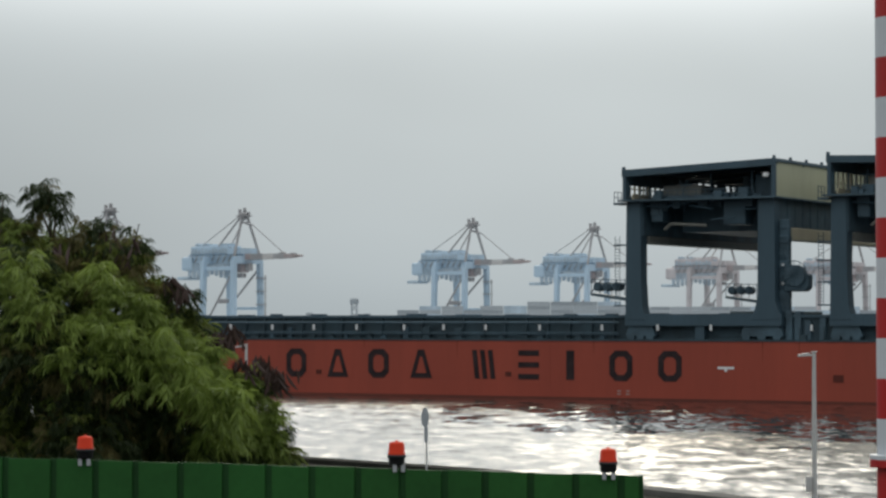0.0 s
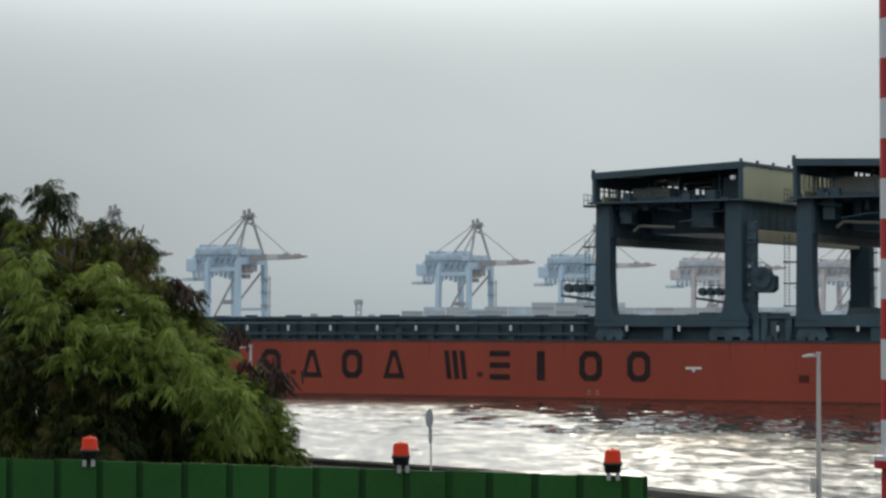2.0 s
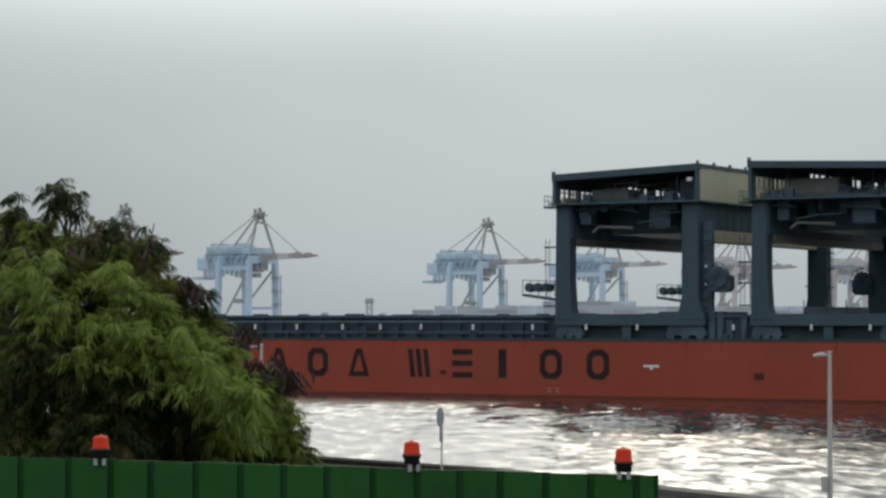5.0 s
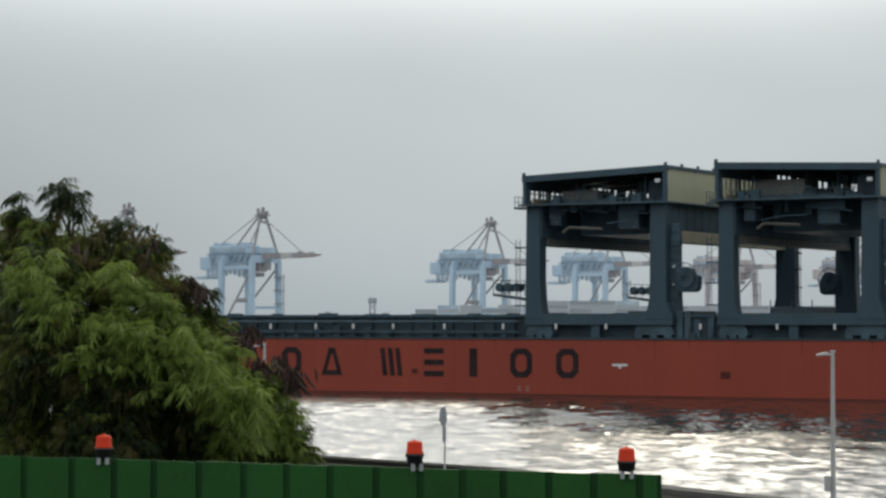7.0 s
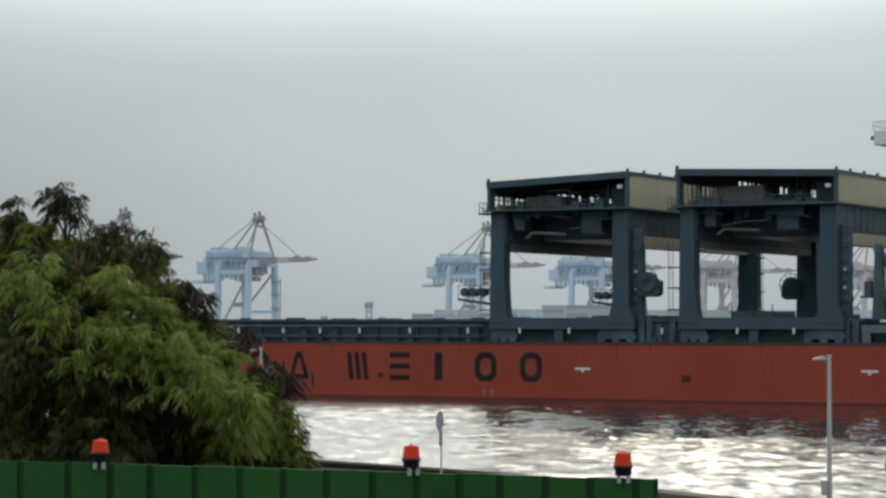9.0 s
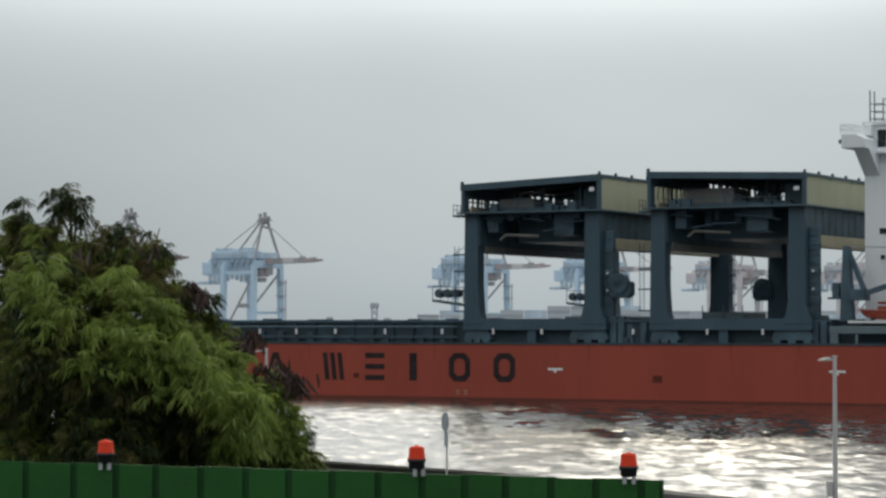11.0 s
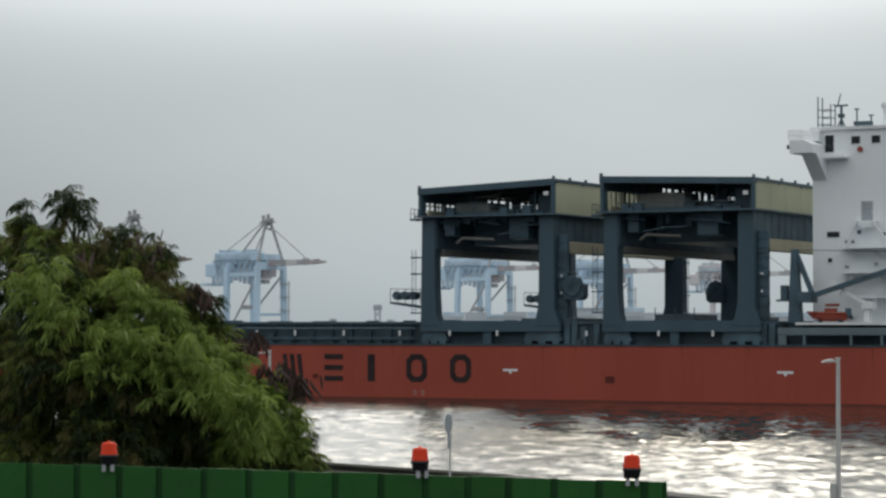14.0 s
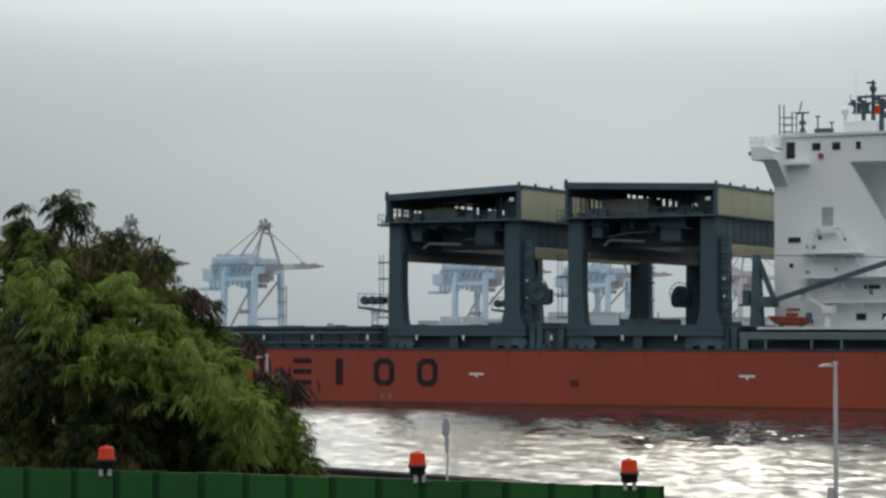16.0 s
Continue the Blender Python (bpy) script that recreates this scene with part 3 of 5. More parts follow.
part("lower_rail", box(B(), -140, -9.2, 0.2, 0.3, 9.7, 9.84), "slate_dark", ship, unit=U)
rng = random.Random(5)
for i in range(46):
    u = -104 + i * 3.4 + rng.uniform(-0.8, 0.8)
    w, h = rng.uniform(0.4, 1.3), rng.uniform(0.5, 1.9)
    if -10.5 < u < 15.5 or 21.4 < u < 49:
        continue
    part("deck_fitting", bevelled(box(B(), u, u + w, 0.45, 1.1, RED_TOP + 0.2, RED_TOP + 0.2 + h), 0.06, 1), rng.choice(("slate", "slate_dark", "deck", "deck")), ship, unit=U)
for i in range(14):
    u = -104 + i * 8.3 + rng.uniform(-2, 2)
    part("hatch_cover_fitting", box(B(), u, u + rng.uniform(1, 4), 2.2, 3.6, 12.28, 12.28 + rng.uniform(0.08, 0.28)), "slate", ship, unit=U)
for u in (-85.5, -77.5, -69.5, -61.7, -53.8, -45.25, -38.3, -31.0, -21.85, -11.6, -2.65, 5.67, 20.9, 32.8, 41.5):
    part("marker_post", bevelled(box(B(), u - 0.17, u + 0.17, -0.25, 0.0, 10.05, 10.9), 0.04, 1), "white_trim", ship, "white painted marker post", unit=U)

for u0, u1, v, z in ((25.4, 32.4, 16, 13.45), (41.5, 43.5, 14, 13.0), (-2, 9.5, 24, 12.9)):
    part("hatch_cover", bevelled(box(B(), u0, u1, v, v + 9, 12.28, z), 0.12, 1), "rail_blue", ship, "stacked grey hatch cover", unit=U)
for u in (25.5, 28.9, 32.1):
    part("cover_post", rod(B(), (u, 15.8, 12.28), (u, 15.8, 14.5), 0.09, n=6), "rail_blue", ship, unit=U)
for u in (16.6, 17.9, 19.4, 21.6, 48.6, 49.9):
    part("deck_locker", bevelled(box(B(), u, u + 1.0, 0.9, 2.2, RED_TOP, RED_TOP + 2.2 + (u * 7 % 3) * 0.9), 0.08, 1), "slate_dark", ship, "dark deck locker", unit=U)

# ---- deckhouse and after deck ----
side = [(55, 11.9), (98, 11.9), (98, 24.5), (73.8, 24.5), (66.9, 36.2), (66.9, 36.6), (98, 36.6), (98, 40.3), (55, 40.9)]
house = part("deckhouse", prism(B(), side, 6.0, 7.2), "white", ship, "white painted steel deckhouse", unit=U)


def on_house(name, bm, mat, label=""):
    return part(name, bm, mat, house, label, unit=U)


for name_, x0, x1, y0, y1, z0, z1 in (("lower_block", 55.02, 98, 7.2, 37, 11.9, 24.4), ("bridge_tower", 55.02, 66.0, 7.2, 37, 24.42, 40.5),
                                      ("bridge_block", 66.02, 98, 7.2, 37, 36.8, 40.2), ("funnel_block", 74, 96, 13, 33, 24.42, 36.78)):
    on_house(name_, box(B(), x0, x1, y0, y1, z0, z1), "white")


# bridge wing reaching out to the ship's side, with its bracket, parapet and rail
on_house("bridge_wing", bevelled(prism(B(), [(53.4, 36.9), (57.0, 36.9), (57.0, 38.2), (55.6, 38.9), (53.4, 38.9)], 0.4, 6.2), 0.06, 1), "white")
on_house("wing_bracket", prism(B(), [(1.0, 36.9), (6.0, 33.1), (6.1, 33.1), (6.1, 36.9)], 55.0, 57.3, "x"), "white")
on_house("wing_lamp", bevelled(box(B(), 52.9, 53.4, 0.6, 1.2, 37.6, 38.2), 0.08, 1), "slate", "small dark wing lamp")
for x, y, x1, y1 in ((53.3, 0.5, 55.2, 0.5), (53.3, 0.5, 53.3, 6), (55.2, 0.5, 55.2, 5)):
    bm = B()
    for k in range(6):
        f = k / 5
        rod(bm, (x + (x1 - x) * f, y + (y1 - y) * f, 38.9), (x + (x1 - x) * f, y + (y1 - y) * f, 40.3), 0.06, n=5)
    for z in (39.6, 40.3):
        rod(bm, (x, y, z), (x1, y1, z), 0.06, n=5)
    on_house("wing_rail", bm, "white_trim")
on_house("wing_console", bevelled(box(B(), 55.4, 56.5, 4.6, 6.2, 38.9, 40.6), 0.1, 1), "white")
on_house("bridge_door", box(B(), 57.0, 58.3, 5.9, 6.05, 37.3, 39.8), "dark_glass", "dark open bridge side door")
on_house("side_platform", box(B(), 56.3, 60.6, 4.2, 6.0, 36.3, 36.65), "white")
on_house("bridge_roof_edge", box(B(), 54.8, 80, 5.6, 6.4, 40.55, 41.0), "white_trim")
for u, z, w, h in ((61.7, 39.0, 1.25, 1.1), (64.8, 39.0, 1.25, 1.1), (68.2, 39.0, 0.7, 1.1), (58.2, 25.1, 1.9, 0.8), (57.7, 21.3, 0.6, 0.6), (63.4, 28.5, 1.7, 2.8),
                   (68.5, 13.6, 1.5, 1.0), (72.5, 13.6, 1.6, 1.0), (76.0, 13.8, 1.5, 1.4), (70.5, 18.0, 1.7, 0.6), (70.0, 17.2, 0.6, 0.8), (74.5, 17.3, 1.0, 1.6), (80, 17.3, 1.0, 1.4), (74.2, 25.3, 0.5, 0.7)):
    on_house("window_frame", box(B(), u - w / 2 - 0.12, u + w / 2 + 0.12, 5.93, 6.02, z - h / 2 - 0.12, z + h / 2 + 0.12), "white_trim")
    on_house("window_pane", box(B(), u - w / 2, u + w / 2, 5.88, 5.96, z - h / 2, z + h / 2), "dark_glass" if z != 28.5 else "sign_back", "dark glass pane")
on_house("lifebuoy", rod(B(), (62.4, 5.7, 37.6), (62.4, 5.95, 37.6), 0.42, n=16), "orange", "faded red lifebuoy box")
# outside galleries and their stairs
for u0, u1, z, d in ((59.8, 69.0, 22.9, 3.4), (59.8, 98, 19.3, 3.2), (63.0, 98, 15.7, 3.2)):
    on_house("gallery", box(B(), u0, u1, 6 - d, 6.0, z, z + 0.22), "white")
    bm = B()
    k = int((u1 - u0) / 1.9)
    for i in range(k + 1):
        u = u0 + (u1 - u0) * i / k
        rod(bm, (u, 6 - d + 0.1, z + 0.2), (u, 6 - d + 0.1, z + 1.6), 0.05, n=5)
    for h in (0.7, 1.15, 1.6):
        rod(bm, (u0, 6 - d + 0.1, z + h), (u1, 6 - d + 0.1, z + h), 0.045, n=5)
    on_house("gallery_rail", bm, "white_trim")
    for u in (u0 + 1.5, u0 + 6):
        on_house("gallery_bracket", prism(B(), [(6, z), (6 - d * 0.8, z), (6, z - 1.5)], u, u + 0.2, "x"), "white")
for a, b in (((62.4, 27.0), (60.6, 23.1)), ((64.6, 27.0), (70.0, 19.6)), ((64, 22.9), (68.8, 19.5)), ((65, 19.3), (69.2, 15.9)), ((61, 19.3), (59.6, 15.9))):
    bm = beam(B(), (a[0], 4.6, a[1]), (b[0], 4.6, b[1]), 0.9, 0.18)
    beam(bm, (a[0], 4.2, a[1] + 1.3), (b[0], 4.2, b[1] + 1.3), 0.07, 0.07)
    on_house("outside_stair", bm, "white_trim")
on_house("door_canopy", prism(B(), [(61.6, 26.9), (65.1, 26.9), (64.4, 26.0), (62.9, 26.0)], 4.6, 6.0), "white")
for u, z in ((61.2, 24.0), (62.2, 25.4), (60.3, 20.3), (60.3, 24.0), (66.0, 25.0), (64.7, 20.6), (69.2, 18.0), (75.5, 20.6), (60.9, 12.9)):
    on_house("wall_lamp", bevelled(box(B(), u - 0.22, u + 0.22, 5.6, 6.0, z - 0.28, z + 0.28), 0.06, 1), "slate", "small dark wall lamp")
# monkey island: aerials, radar frames, mast
bm = B()
for u in (55.2, 57.2):
    for v in (8, 10):
        rod(bm, (u, v, 40.5), (u, v, 45.8 if u < 57 else 44.6), 0.10, n=5)
for z in (41.6, 42.7, 43.8):
    for v in (8, 10):
        rod(bm, (55.2, v, z), (57.2, v, z), 0.07, n=5)
on_house("aerial_frame", bm, "slate_dark", "dark lattice aerial frame")
bm = rod(B(), (57.9, 9, 44.2), (58.4, 9, 46.2), 0.1, n=5)
rod(bm, (57.2, 9, 44.6), (58.0, 9, 44.3), 0.1, n=5)
on_house("wind_vane", bm, "slate")
bm = rod(B(), (58.5, 9, 40.4), (58.5, 9, 44.3), 0.2, n=6)
for dx in (-1.0, 1.0):
    rod(bm, (58.5 + dx, 9, 40.4), (58.5, 9, 42.5), 0.12, n=5)
box(bm, 57.5, 59.5, 8.8, 9.2, 44.3, 44.55)
box(bm, 58.1, 58.9, 8.6, 9.4, 42.6, 43.2)
on_house("radar_mast", bm, "slate_dark", "dark radar mast with a scanner bar")
for u, h in ((60.9, 43.7), (63.1, 42.7)):
    bm = rod(B(), (u, 9, 40.4), (u, 9, h), 0.12, n=6)
    box(bm, u - 0.35, u + 0.35, 8.85, 9.15, h, h + 0.2)
    on_house("aerial_pole", bm, "slate_dark")
bm = box(B(), 60.7, 63.4, 8, 9, 41.3, 41.9)
for u in (61.0, 63.0):
    rod(bm, (u, 8.5, 40.3), (u, 8.5, 41.4), 0.14, n=5)
on_house("equipment_rack", bm, "slate_dark")
on_house("mast_house", bevelled(box(B(), 64.9, 69.6, 9, 16, 40.1, 42.9), 0.1, 1), "white")
on_house("satellite_dome", lathe(B(), [(0.2, 0), (0.25, 1.0), (0.5, 1.2), (0.55, 1.7), (0.4, 2.1), (0.1, 2.2)], 12, (65.0, 9.6, 42.7)), "white_trim")
MAST = -4.7
bm = rod(B(), (73.3 + MAST, 12, 43), (73.3 + MAST, 12, 49.2), 0.36, 0.2, n=8)
rod(bm, (74.6 + MAST, 12, 40), (74.6 + MAST, 12, 46.4), 0.4, n=8)
rod(bm, (71.8 + MAST, 12, 43), (71.8 + MAST, 12, 46.2), 0.35, n=8)
for z, u0, u1 in ((45.6, 69.6, 78), (44.2, 70.2, 73.6), (46.6, 71.4, 75.6)):
    box(bm, u0 + MAST, u1 + MAST, 11.2, 12.8, z, z + 0.25)
for u, z, w, h in ((70.8, 44.3, 0.8, 1.3), (72.2, 44.5, 0.7, 1.3), (74.9, 44.8, 1.1, 1.4), (76.6, 44.0, 1.2, 1.5), (73.3, 47.6, 0.7, 0.6), (73.0, 48.7, 1.2, 0.22), (71.5, 44.9, 0.9, 0.9), (76.0, 44.8, 1.0, 0.9)):
    box(bm, u - w / 2 + MAST, u + w / 2 + MAST, 11.4, 12.6, z, z + h)
for u in (69.8, 72.2, 75.4, 77.6):
    rod(bm, (u + MAST, 12, 45.7), (u + MAST, 12, 47.2), 0.06, n=5)
for u, z, w, h in ((70.3, 45.4, 0.4, 0.9), (71.3, 46.0, 0.4, 0.8), (74.0, 46.0, 0.5, 0.7), (77.2, 45.6, 0.5, 1.0), (75.4, 43.4, 0.7, 0.9)):
    box(bm, u - w / 2 + MAST, u + w / 2 + MAST, 11.0, 12.2, z, z + h)
for k in range(4):
    box(bm, 72.95 + MAST, 73.65 + MAST, 11.6, 12.4, 46.9 + k * 0.5, 47.0 + k * 0.5)
on_house("signal_mast", bm, "slate_dark", "dark signal mast crowded with lamps and scanners")
on_house("signal_lamp", bevelled(box(B(), 73.9 + MAST, 74.7 + MAST, 10.7, 11.2, 43.9, 45.3), 0.2, 1), "lamp_red", "red signal lamp housing")
on_house("whip_aerial", rod(B(), (66.6, 10, 42.8), (66.6, 10, 51.0), 0.05, 0.02, n=5), "white_trim")

# after deck: pale rail beam on posts, white boat deck
part("boat_deck", box(B(), 54.3, 98, 0.2, 7, 11.75, 12.1), "white_trim", ship, "white boat deck edge", unit=U)
part("deck_side_beam", bevelled(box(B(), 51.6, 98, 0.0, 0.7, 10.2, 11.3), 0.08, 1), "rail_blue", ship, "pale blue-grey deck side beam", unit=U)
for i, u in enumerate((51.7, 55.5, 62.6, 67.2, 74.4, 81, 88, 95)):
    part("deck_side_post", box(B(), u, u + (1.2 if i == 0 else 0.32), 0.05, 0.6, RED_TOP + 0.2, 10.25), "rail_blue", ship, unit=U)
part("after_deck_wall", box(B(), 52.5, 98, 2.6, 41, RED_TOP, 11.7), "deck", ship, unit=U)
for u in (75.2, 80.5):
    part("liferaft_canister", rod(B(), (u - 1.7, 1.6, 12.9), (u + 1.7, 1.6, 12.9), 0.72, n=12), "white_trim", ship, "white liferaft canister on the boat deck", unit=U)

# provision crane: dark post with strut and jib
prov = part("provision_crane_post", bevelled(prism(B(), [(52.4, 12.0), (54.4, 12.0), (53.7, 22.9), (52.9, 22.9)], 2.2, 3.6), 0.05, 1), "slate_dark", ship, "dark post crane with a lowered jib", unit=U)
part("crane_strut", beam(B(), (53.5, 2.9, 22.3), (56.2, 2.9, 15.8), 0.55, 0.7), "slate_dark", prov, unit=U)
bm = beam(B(), (55.6, 1.2, 15.7), (74.5, 1.2, 21.6), 0.6, 0.72)
box(bm, 54.6, 56.6, 0.6, 3.4, 15.0, 16.6)
part("jib", bm, "slate_dark", prov, unit=U)
bm = box(B(), 50.6, 52.8, 2.2, 3.6, 15.2, 15.5)
box(bm, 51.2, 52.2, 2.4, 3.4, 15.5, 17.6)
part("winch_platform", bm, "slate_dark", prov, unit=U)
part("hoist_cable", rod(B(), (53.4, 2.9, 22.8), (98, 5, 21.6), 0.06, n=5), "slate_dark", prov, unit=U)


# ---- rescue boat and davit ----
def on_ship(u, v, z):
    """Where a thing stands on the ship, by its drawing."""
    return Matrix.Translation((u * U, v * U, z * U))


RIDERS = []
boat = thing("rescue_boat", "small open orange rescue boat in its cradle on the boat deck", "boat")
bm = B()
secs = []
for x, w, zb, zt in ((0, 0.05, 1.15, 1.55), (0.7, 0.6, 0.6, 1.45), (1.8, 1.0, 0.25, 1.35), (3.5, 1.15, 0.15, 1.3), (5.2, 1.1, 0.2, 1.3), (6.0, 1.0, 0.35, 1.32)):
    secs.append([bm.verts.new(p) for p in ((x, -w, zt), (x, -w * 0.85, (zt + zb) / 2), (x, -w * 0.25, zb), (x, w * 0.25, zb), (x, w * 0.85, (zt + zb) / 2), (x, w, zt))])
for a, b in zip(secs, secs[1:]):
    for i in range(6):
        bm.faces.new((a[i], a[(i + 1) % 6], b[(i + 1) % 6], b[i]))
bm.faces.new(secs[0])
bm.faces.new(secs[-1][::-1])
bmesh.ops.recalc_face_normals(bm, faces=bm.faces[:])
part("hull", bm, "orange", boat, "orange boat hull", unit=U)
bm = rod(B(), (0.1, -1.0, 1.5), (6, -1.1, 1.35), 0.16, n=6)
rod(bm, (0.1, 1.0, 1.5), (6, 1.1, 1.35), 0.16, n=6)
part("gunwale_fender", bm, "orange", boat, unit=U)
part("console", bevelled(box(B(), 2.6, 4.3, -0.5, 0.5, 1.2, 2.1), 0.1, 1), "orange", boat, unit=U)
part("canopy_frame", bevelled(box(B(), 2.7, 4.6, -0.6, 0.6, 2.35, 2.75), 0.1, 1), "orange", boat, unit=U)
part("outboard_motor", bevelled(box(B(), 5.7, 6.5, -0.4, 0.4, 0.8, 2.1), 0.12, 1), "slate_dark", boat, unit=U)
bm = B()
for x in (1.6, 4.8):
    box(bm, x, x + 0.3, -0.8, 0.8, 0, 0.4)
part("cradle", bm, "slate_dark", boat, unit=U)
RIDERS.append((boat, on_ship(55.6, 2.2, 12.1)))
davit = thing("davit", "white boat davit with a slanting arm on the boat deck", "davit")
bm = beam(B(), (0, 0, 0), (0, 0, 2.4), 0.9, 0.9)
bevelled(bm, 0.1, 1)
part("pedestal", bm, "white_trim", davit, unit=U)
part("arm", beam(B(), (0.5, -0.2, 2.2), (-5.4, -0.6, 6.0), 0.4, 0.5), "white_trim", davit, unit=U)
part("winch_box", bevelled(box(B(), -0.7, 1.2, -0.8, 0.6, 1.9, 3.0), 0.12, 1), "white_trim", davit, unit=U)
RIDERS.append((davit, on_ship(64.6, 2.2, 12.1)))


# ---- the two gantry cranes on deck ----
GAUGE = 51.0


def gantry_crane(left_top, right_top, LEN, far_reel, label):
    """A hooded deck gantry: near legs at y = 0, far legs across the ship; x aft, z up from the deck."""
    g = thing("gantry_crane", label, "crane", "deck gantry cranes")

    def p(name, bm, mat, parent=g, lab=""):
        return part(name, bm, mat, parent, lab, unit=U)

    for y0 in (0.0, GAUGE - 2.2):
        y1 = y0 + 2.2
        b_ = 1.0 if y0 else 0.0
        p("leg", bevelled(prism(B(), [(0.0, 3.0), (3.3 + b_, 3.0), (2.75 + b_, 4.8), (2.5 + b_, 9.0), (2.5 + b_, 20.2), (0.2, 20.2), (0.0, 6.0)], y0, y1), 0.08, 1), "slate")
        a, w = (0.55, 1.25) if y0 else (0.0, 0.0)
        p("leg", bevelled(prism(B(), [(LEN - 3.8 + a, 3.0), (LEN + 0.9 + w, 3.0), (LEN + w, 5.6), (LEN - 0.1 + w, 20.2), (LEN - 2.6 + a, 20.2), (LEN - 2.7 + a, 6.5), (LEN - 3.1 + a, 4.6)], y0, y1), 0.08, 1), "slate")
        bm = prism(B(), [(-0.1, 2.2), (LEN + 0.9, 2.2), (LEN + 0.9, 3.9), (-0.1, 3.9)], y0 + 0.05, y1 - 0.05)
        p("sill_beam", bm, "slate")
        for x0, x1 in ((-0.2, 4.6), (LEN - 5.5, LEN + 1.0)):
            bogie = p("bogie", bevelled(prism(B(), [(x0 + 0.6, 2.32), (x1 - 0.6, 2.32), (x1, 0.7), (x0, 0.7)], y0 + 0.4, y1 - 0.4), 0.06, 1), "slate_dark")
            for x in (x0 + 0.9, (x0 + x1) / 2, x1 - 0.9):
                p("wheel", rod(B(), (x, y0 + 0.3, 0.62), (x, y1 - 0.3, 0.62), 0.6, n=14), "slate_dark", bogie)
        p("centre_post", box(B(), 10.9, 12.3, y0 + 0.3, y1 - 0.3, 0.1, 2.32), "slate")
        p("travel_rail", box(B(), -1.2, LEN + 2.2, y0 + 0.85, y1 - 0.85, 0.0, 0.12), "slate_dark")
    # main girders across the ship: dark upper web, tan lower box
    for x0, x1 in ((0.5, 2.7), (LEN - 2.4, LEN - 0.4)):
        p("girder", bevelled(box(B(), x0, x1, 0.3, GAUGE - 0.3, 15.25 if x0 < 5 else 16.2, 20.3), 0.06, 1), "slate_dark")
        # The fore soffit's shade is put into its darker, greyer colour.
        p("girder_soffit", bevelled(box(B(), x0 + 0.1, x1 + 0.1, 2.25, GAUGE - 2.25, 14.1 if x0 < 5 else 14.4, 15.25 if x0 < 5 else 16.2), 0.1, 1), "grey_and_shaded_tan" if x0 < 5 else "tan")
        for k in range(14):
            p("girder_stiffener", box(B(), x1, x1 + 0.06, 2.6 + k * 2.9, 2.75 + k * 2.9, 16.3, 20.2), "slate_dark")
    p("crane_deck", box(B(), -0.6, LEN + 0.5, -1.2, GAUGE + 1.2, 20.15, 20.4), "slate_dark")
    # hood: side walls of pale sheet, roof, corner posts
    x, zt = LEN - 0.25, right_top
    wall = p("hood_wall", box(B(), x, x + 0.2, 0.0, GAUGE, 20.4, zt - 0.35), "olive", lab="pale olive sheet wall of the hood")
    for k in range(8):
        p("wall_rib", box(B(), x + 0.2, x + 0.212, 0.4 + k * 6.6, 0.5 + k * 6.6, 20.8, zt - 0.4), "olive", wall)
    # fore wall with two window bays and a row of small lights under the roof
    lo, hi = left_top - 1.85, left_top - 0.7
    x = 0.2
    wall = p("hood_wall", box(B(), x, x + 0.2, 14.6, GAUGE, 20.4, lo), "olive", lab="pale olive sheet wall of the hood")
    p("wall_rail", box(B(), x, x + 0.2, 0.2, GAUGE, hi, left_top - 0.4), "slate_dark", wall)
    p("wall_rail", box(B(), x + 0.01, x + 0.21, 0.2, 14.6, 20.4, 21.0), "slate_dark", wall)
    gaps = [(22.8, 24.2), (24.8, 26.6), (27.2, 29.6), (31.0, 32.0), (35.4, 37.0), (37.8, 39.2), (40.6, 42.2), (43.0, 45.0)]
    edge = 0.2
    for g0, g1_ in gaps + [(GAUGE, GAUGE)]:
        p("wall_pier", box(B(), x, x + 0.2, edge, g0, lo if edge > 14 else lo + 0.02, hi), "slate_dark", wall)
        edge = g1_
    p("wall_rail", box(B(), x, x + 0.2, 0.2, 14.6, lo - 0.35, lo), "slate_dark", wall)
    for y0, y1, bars in ((0.9, 6.4, (2.4, 4.3)), (7.9, 13.9, (9.3, 11.2, 12.6))):
        for y in (y0 - 0.5, y1, *bars):
            p("window_bar", box(B(), x + 0.01, x + 0.22, y, y + (0.3 if y in bars else 0.7), 21.0, lo - 0.35), "slate_dark")
        p("window_bar", box(B(), x + 0.03, x + 0.2, y0, y1, 22.0, 22.2), "olive")
        for k in range(4):
            y = y0 + 0.5 + k * (y1 - y0 - 1.0) / 3
            p("window_post", box(B(), x + 0.5, x + 0.7, y, y + 0.28, 20.4, lo - 0.35), "tan")
        p("window_ledge", box(B(), x + 0.5, x + 0.72, y0, y1, 20.4, 21.35), "tan")
    p("roof", prism(B(), [(-0.3, left_top - 0.45), (LEN + 0.2, right_top - 0.45), (LEN + 0.2, right_top), (-0.3, left_top)], -0.5, GAUGE + 0.5), "slate")
    for k in range(6):
        y = 1 + k * (GAUGE - 2) / 5
        p("roof_beam", beam(B(), (0, y, left_top - 0.6), (LEN, y, right_top - 0.6), 0.4, 0.3), "slate_dark")
    for x, zt in ((-0.2, left_top), (LEN - 0.35, right_top)):
        for y in (-0.4, GAUGE - 0.2):
            p("corner_post", box(B(), x, x + 0.55, y, y + 0.6, 20.4, zt - 0.5), "slate")
    for k in range(7):
        y = -0.3 + k * 6
        p("roof_lug", box(B(), LEN - 0.2, LEN + 0.15, y, y + 0.35, right_top, right_top + 0.4), "slate")
    p("roof_lug", box(B(), -0.3, 0.1, -0.4, 0.0, left_top, left_top + 0.45), "slate")
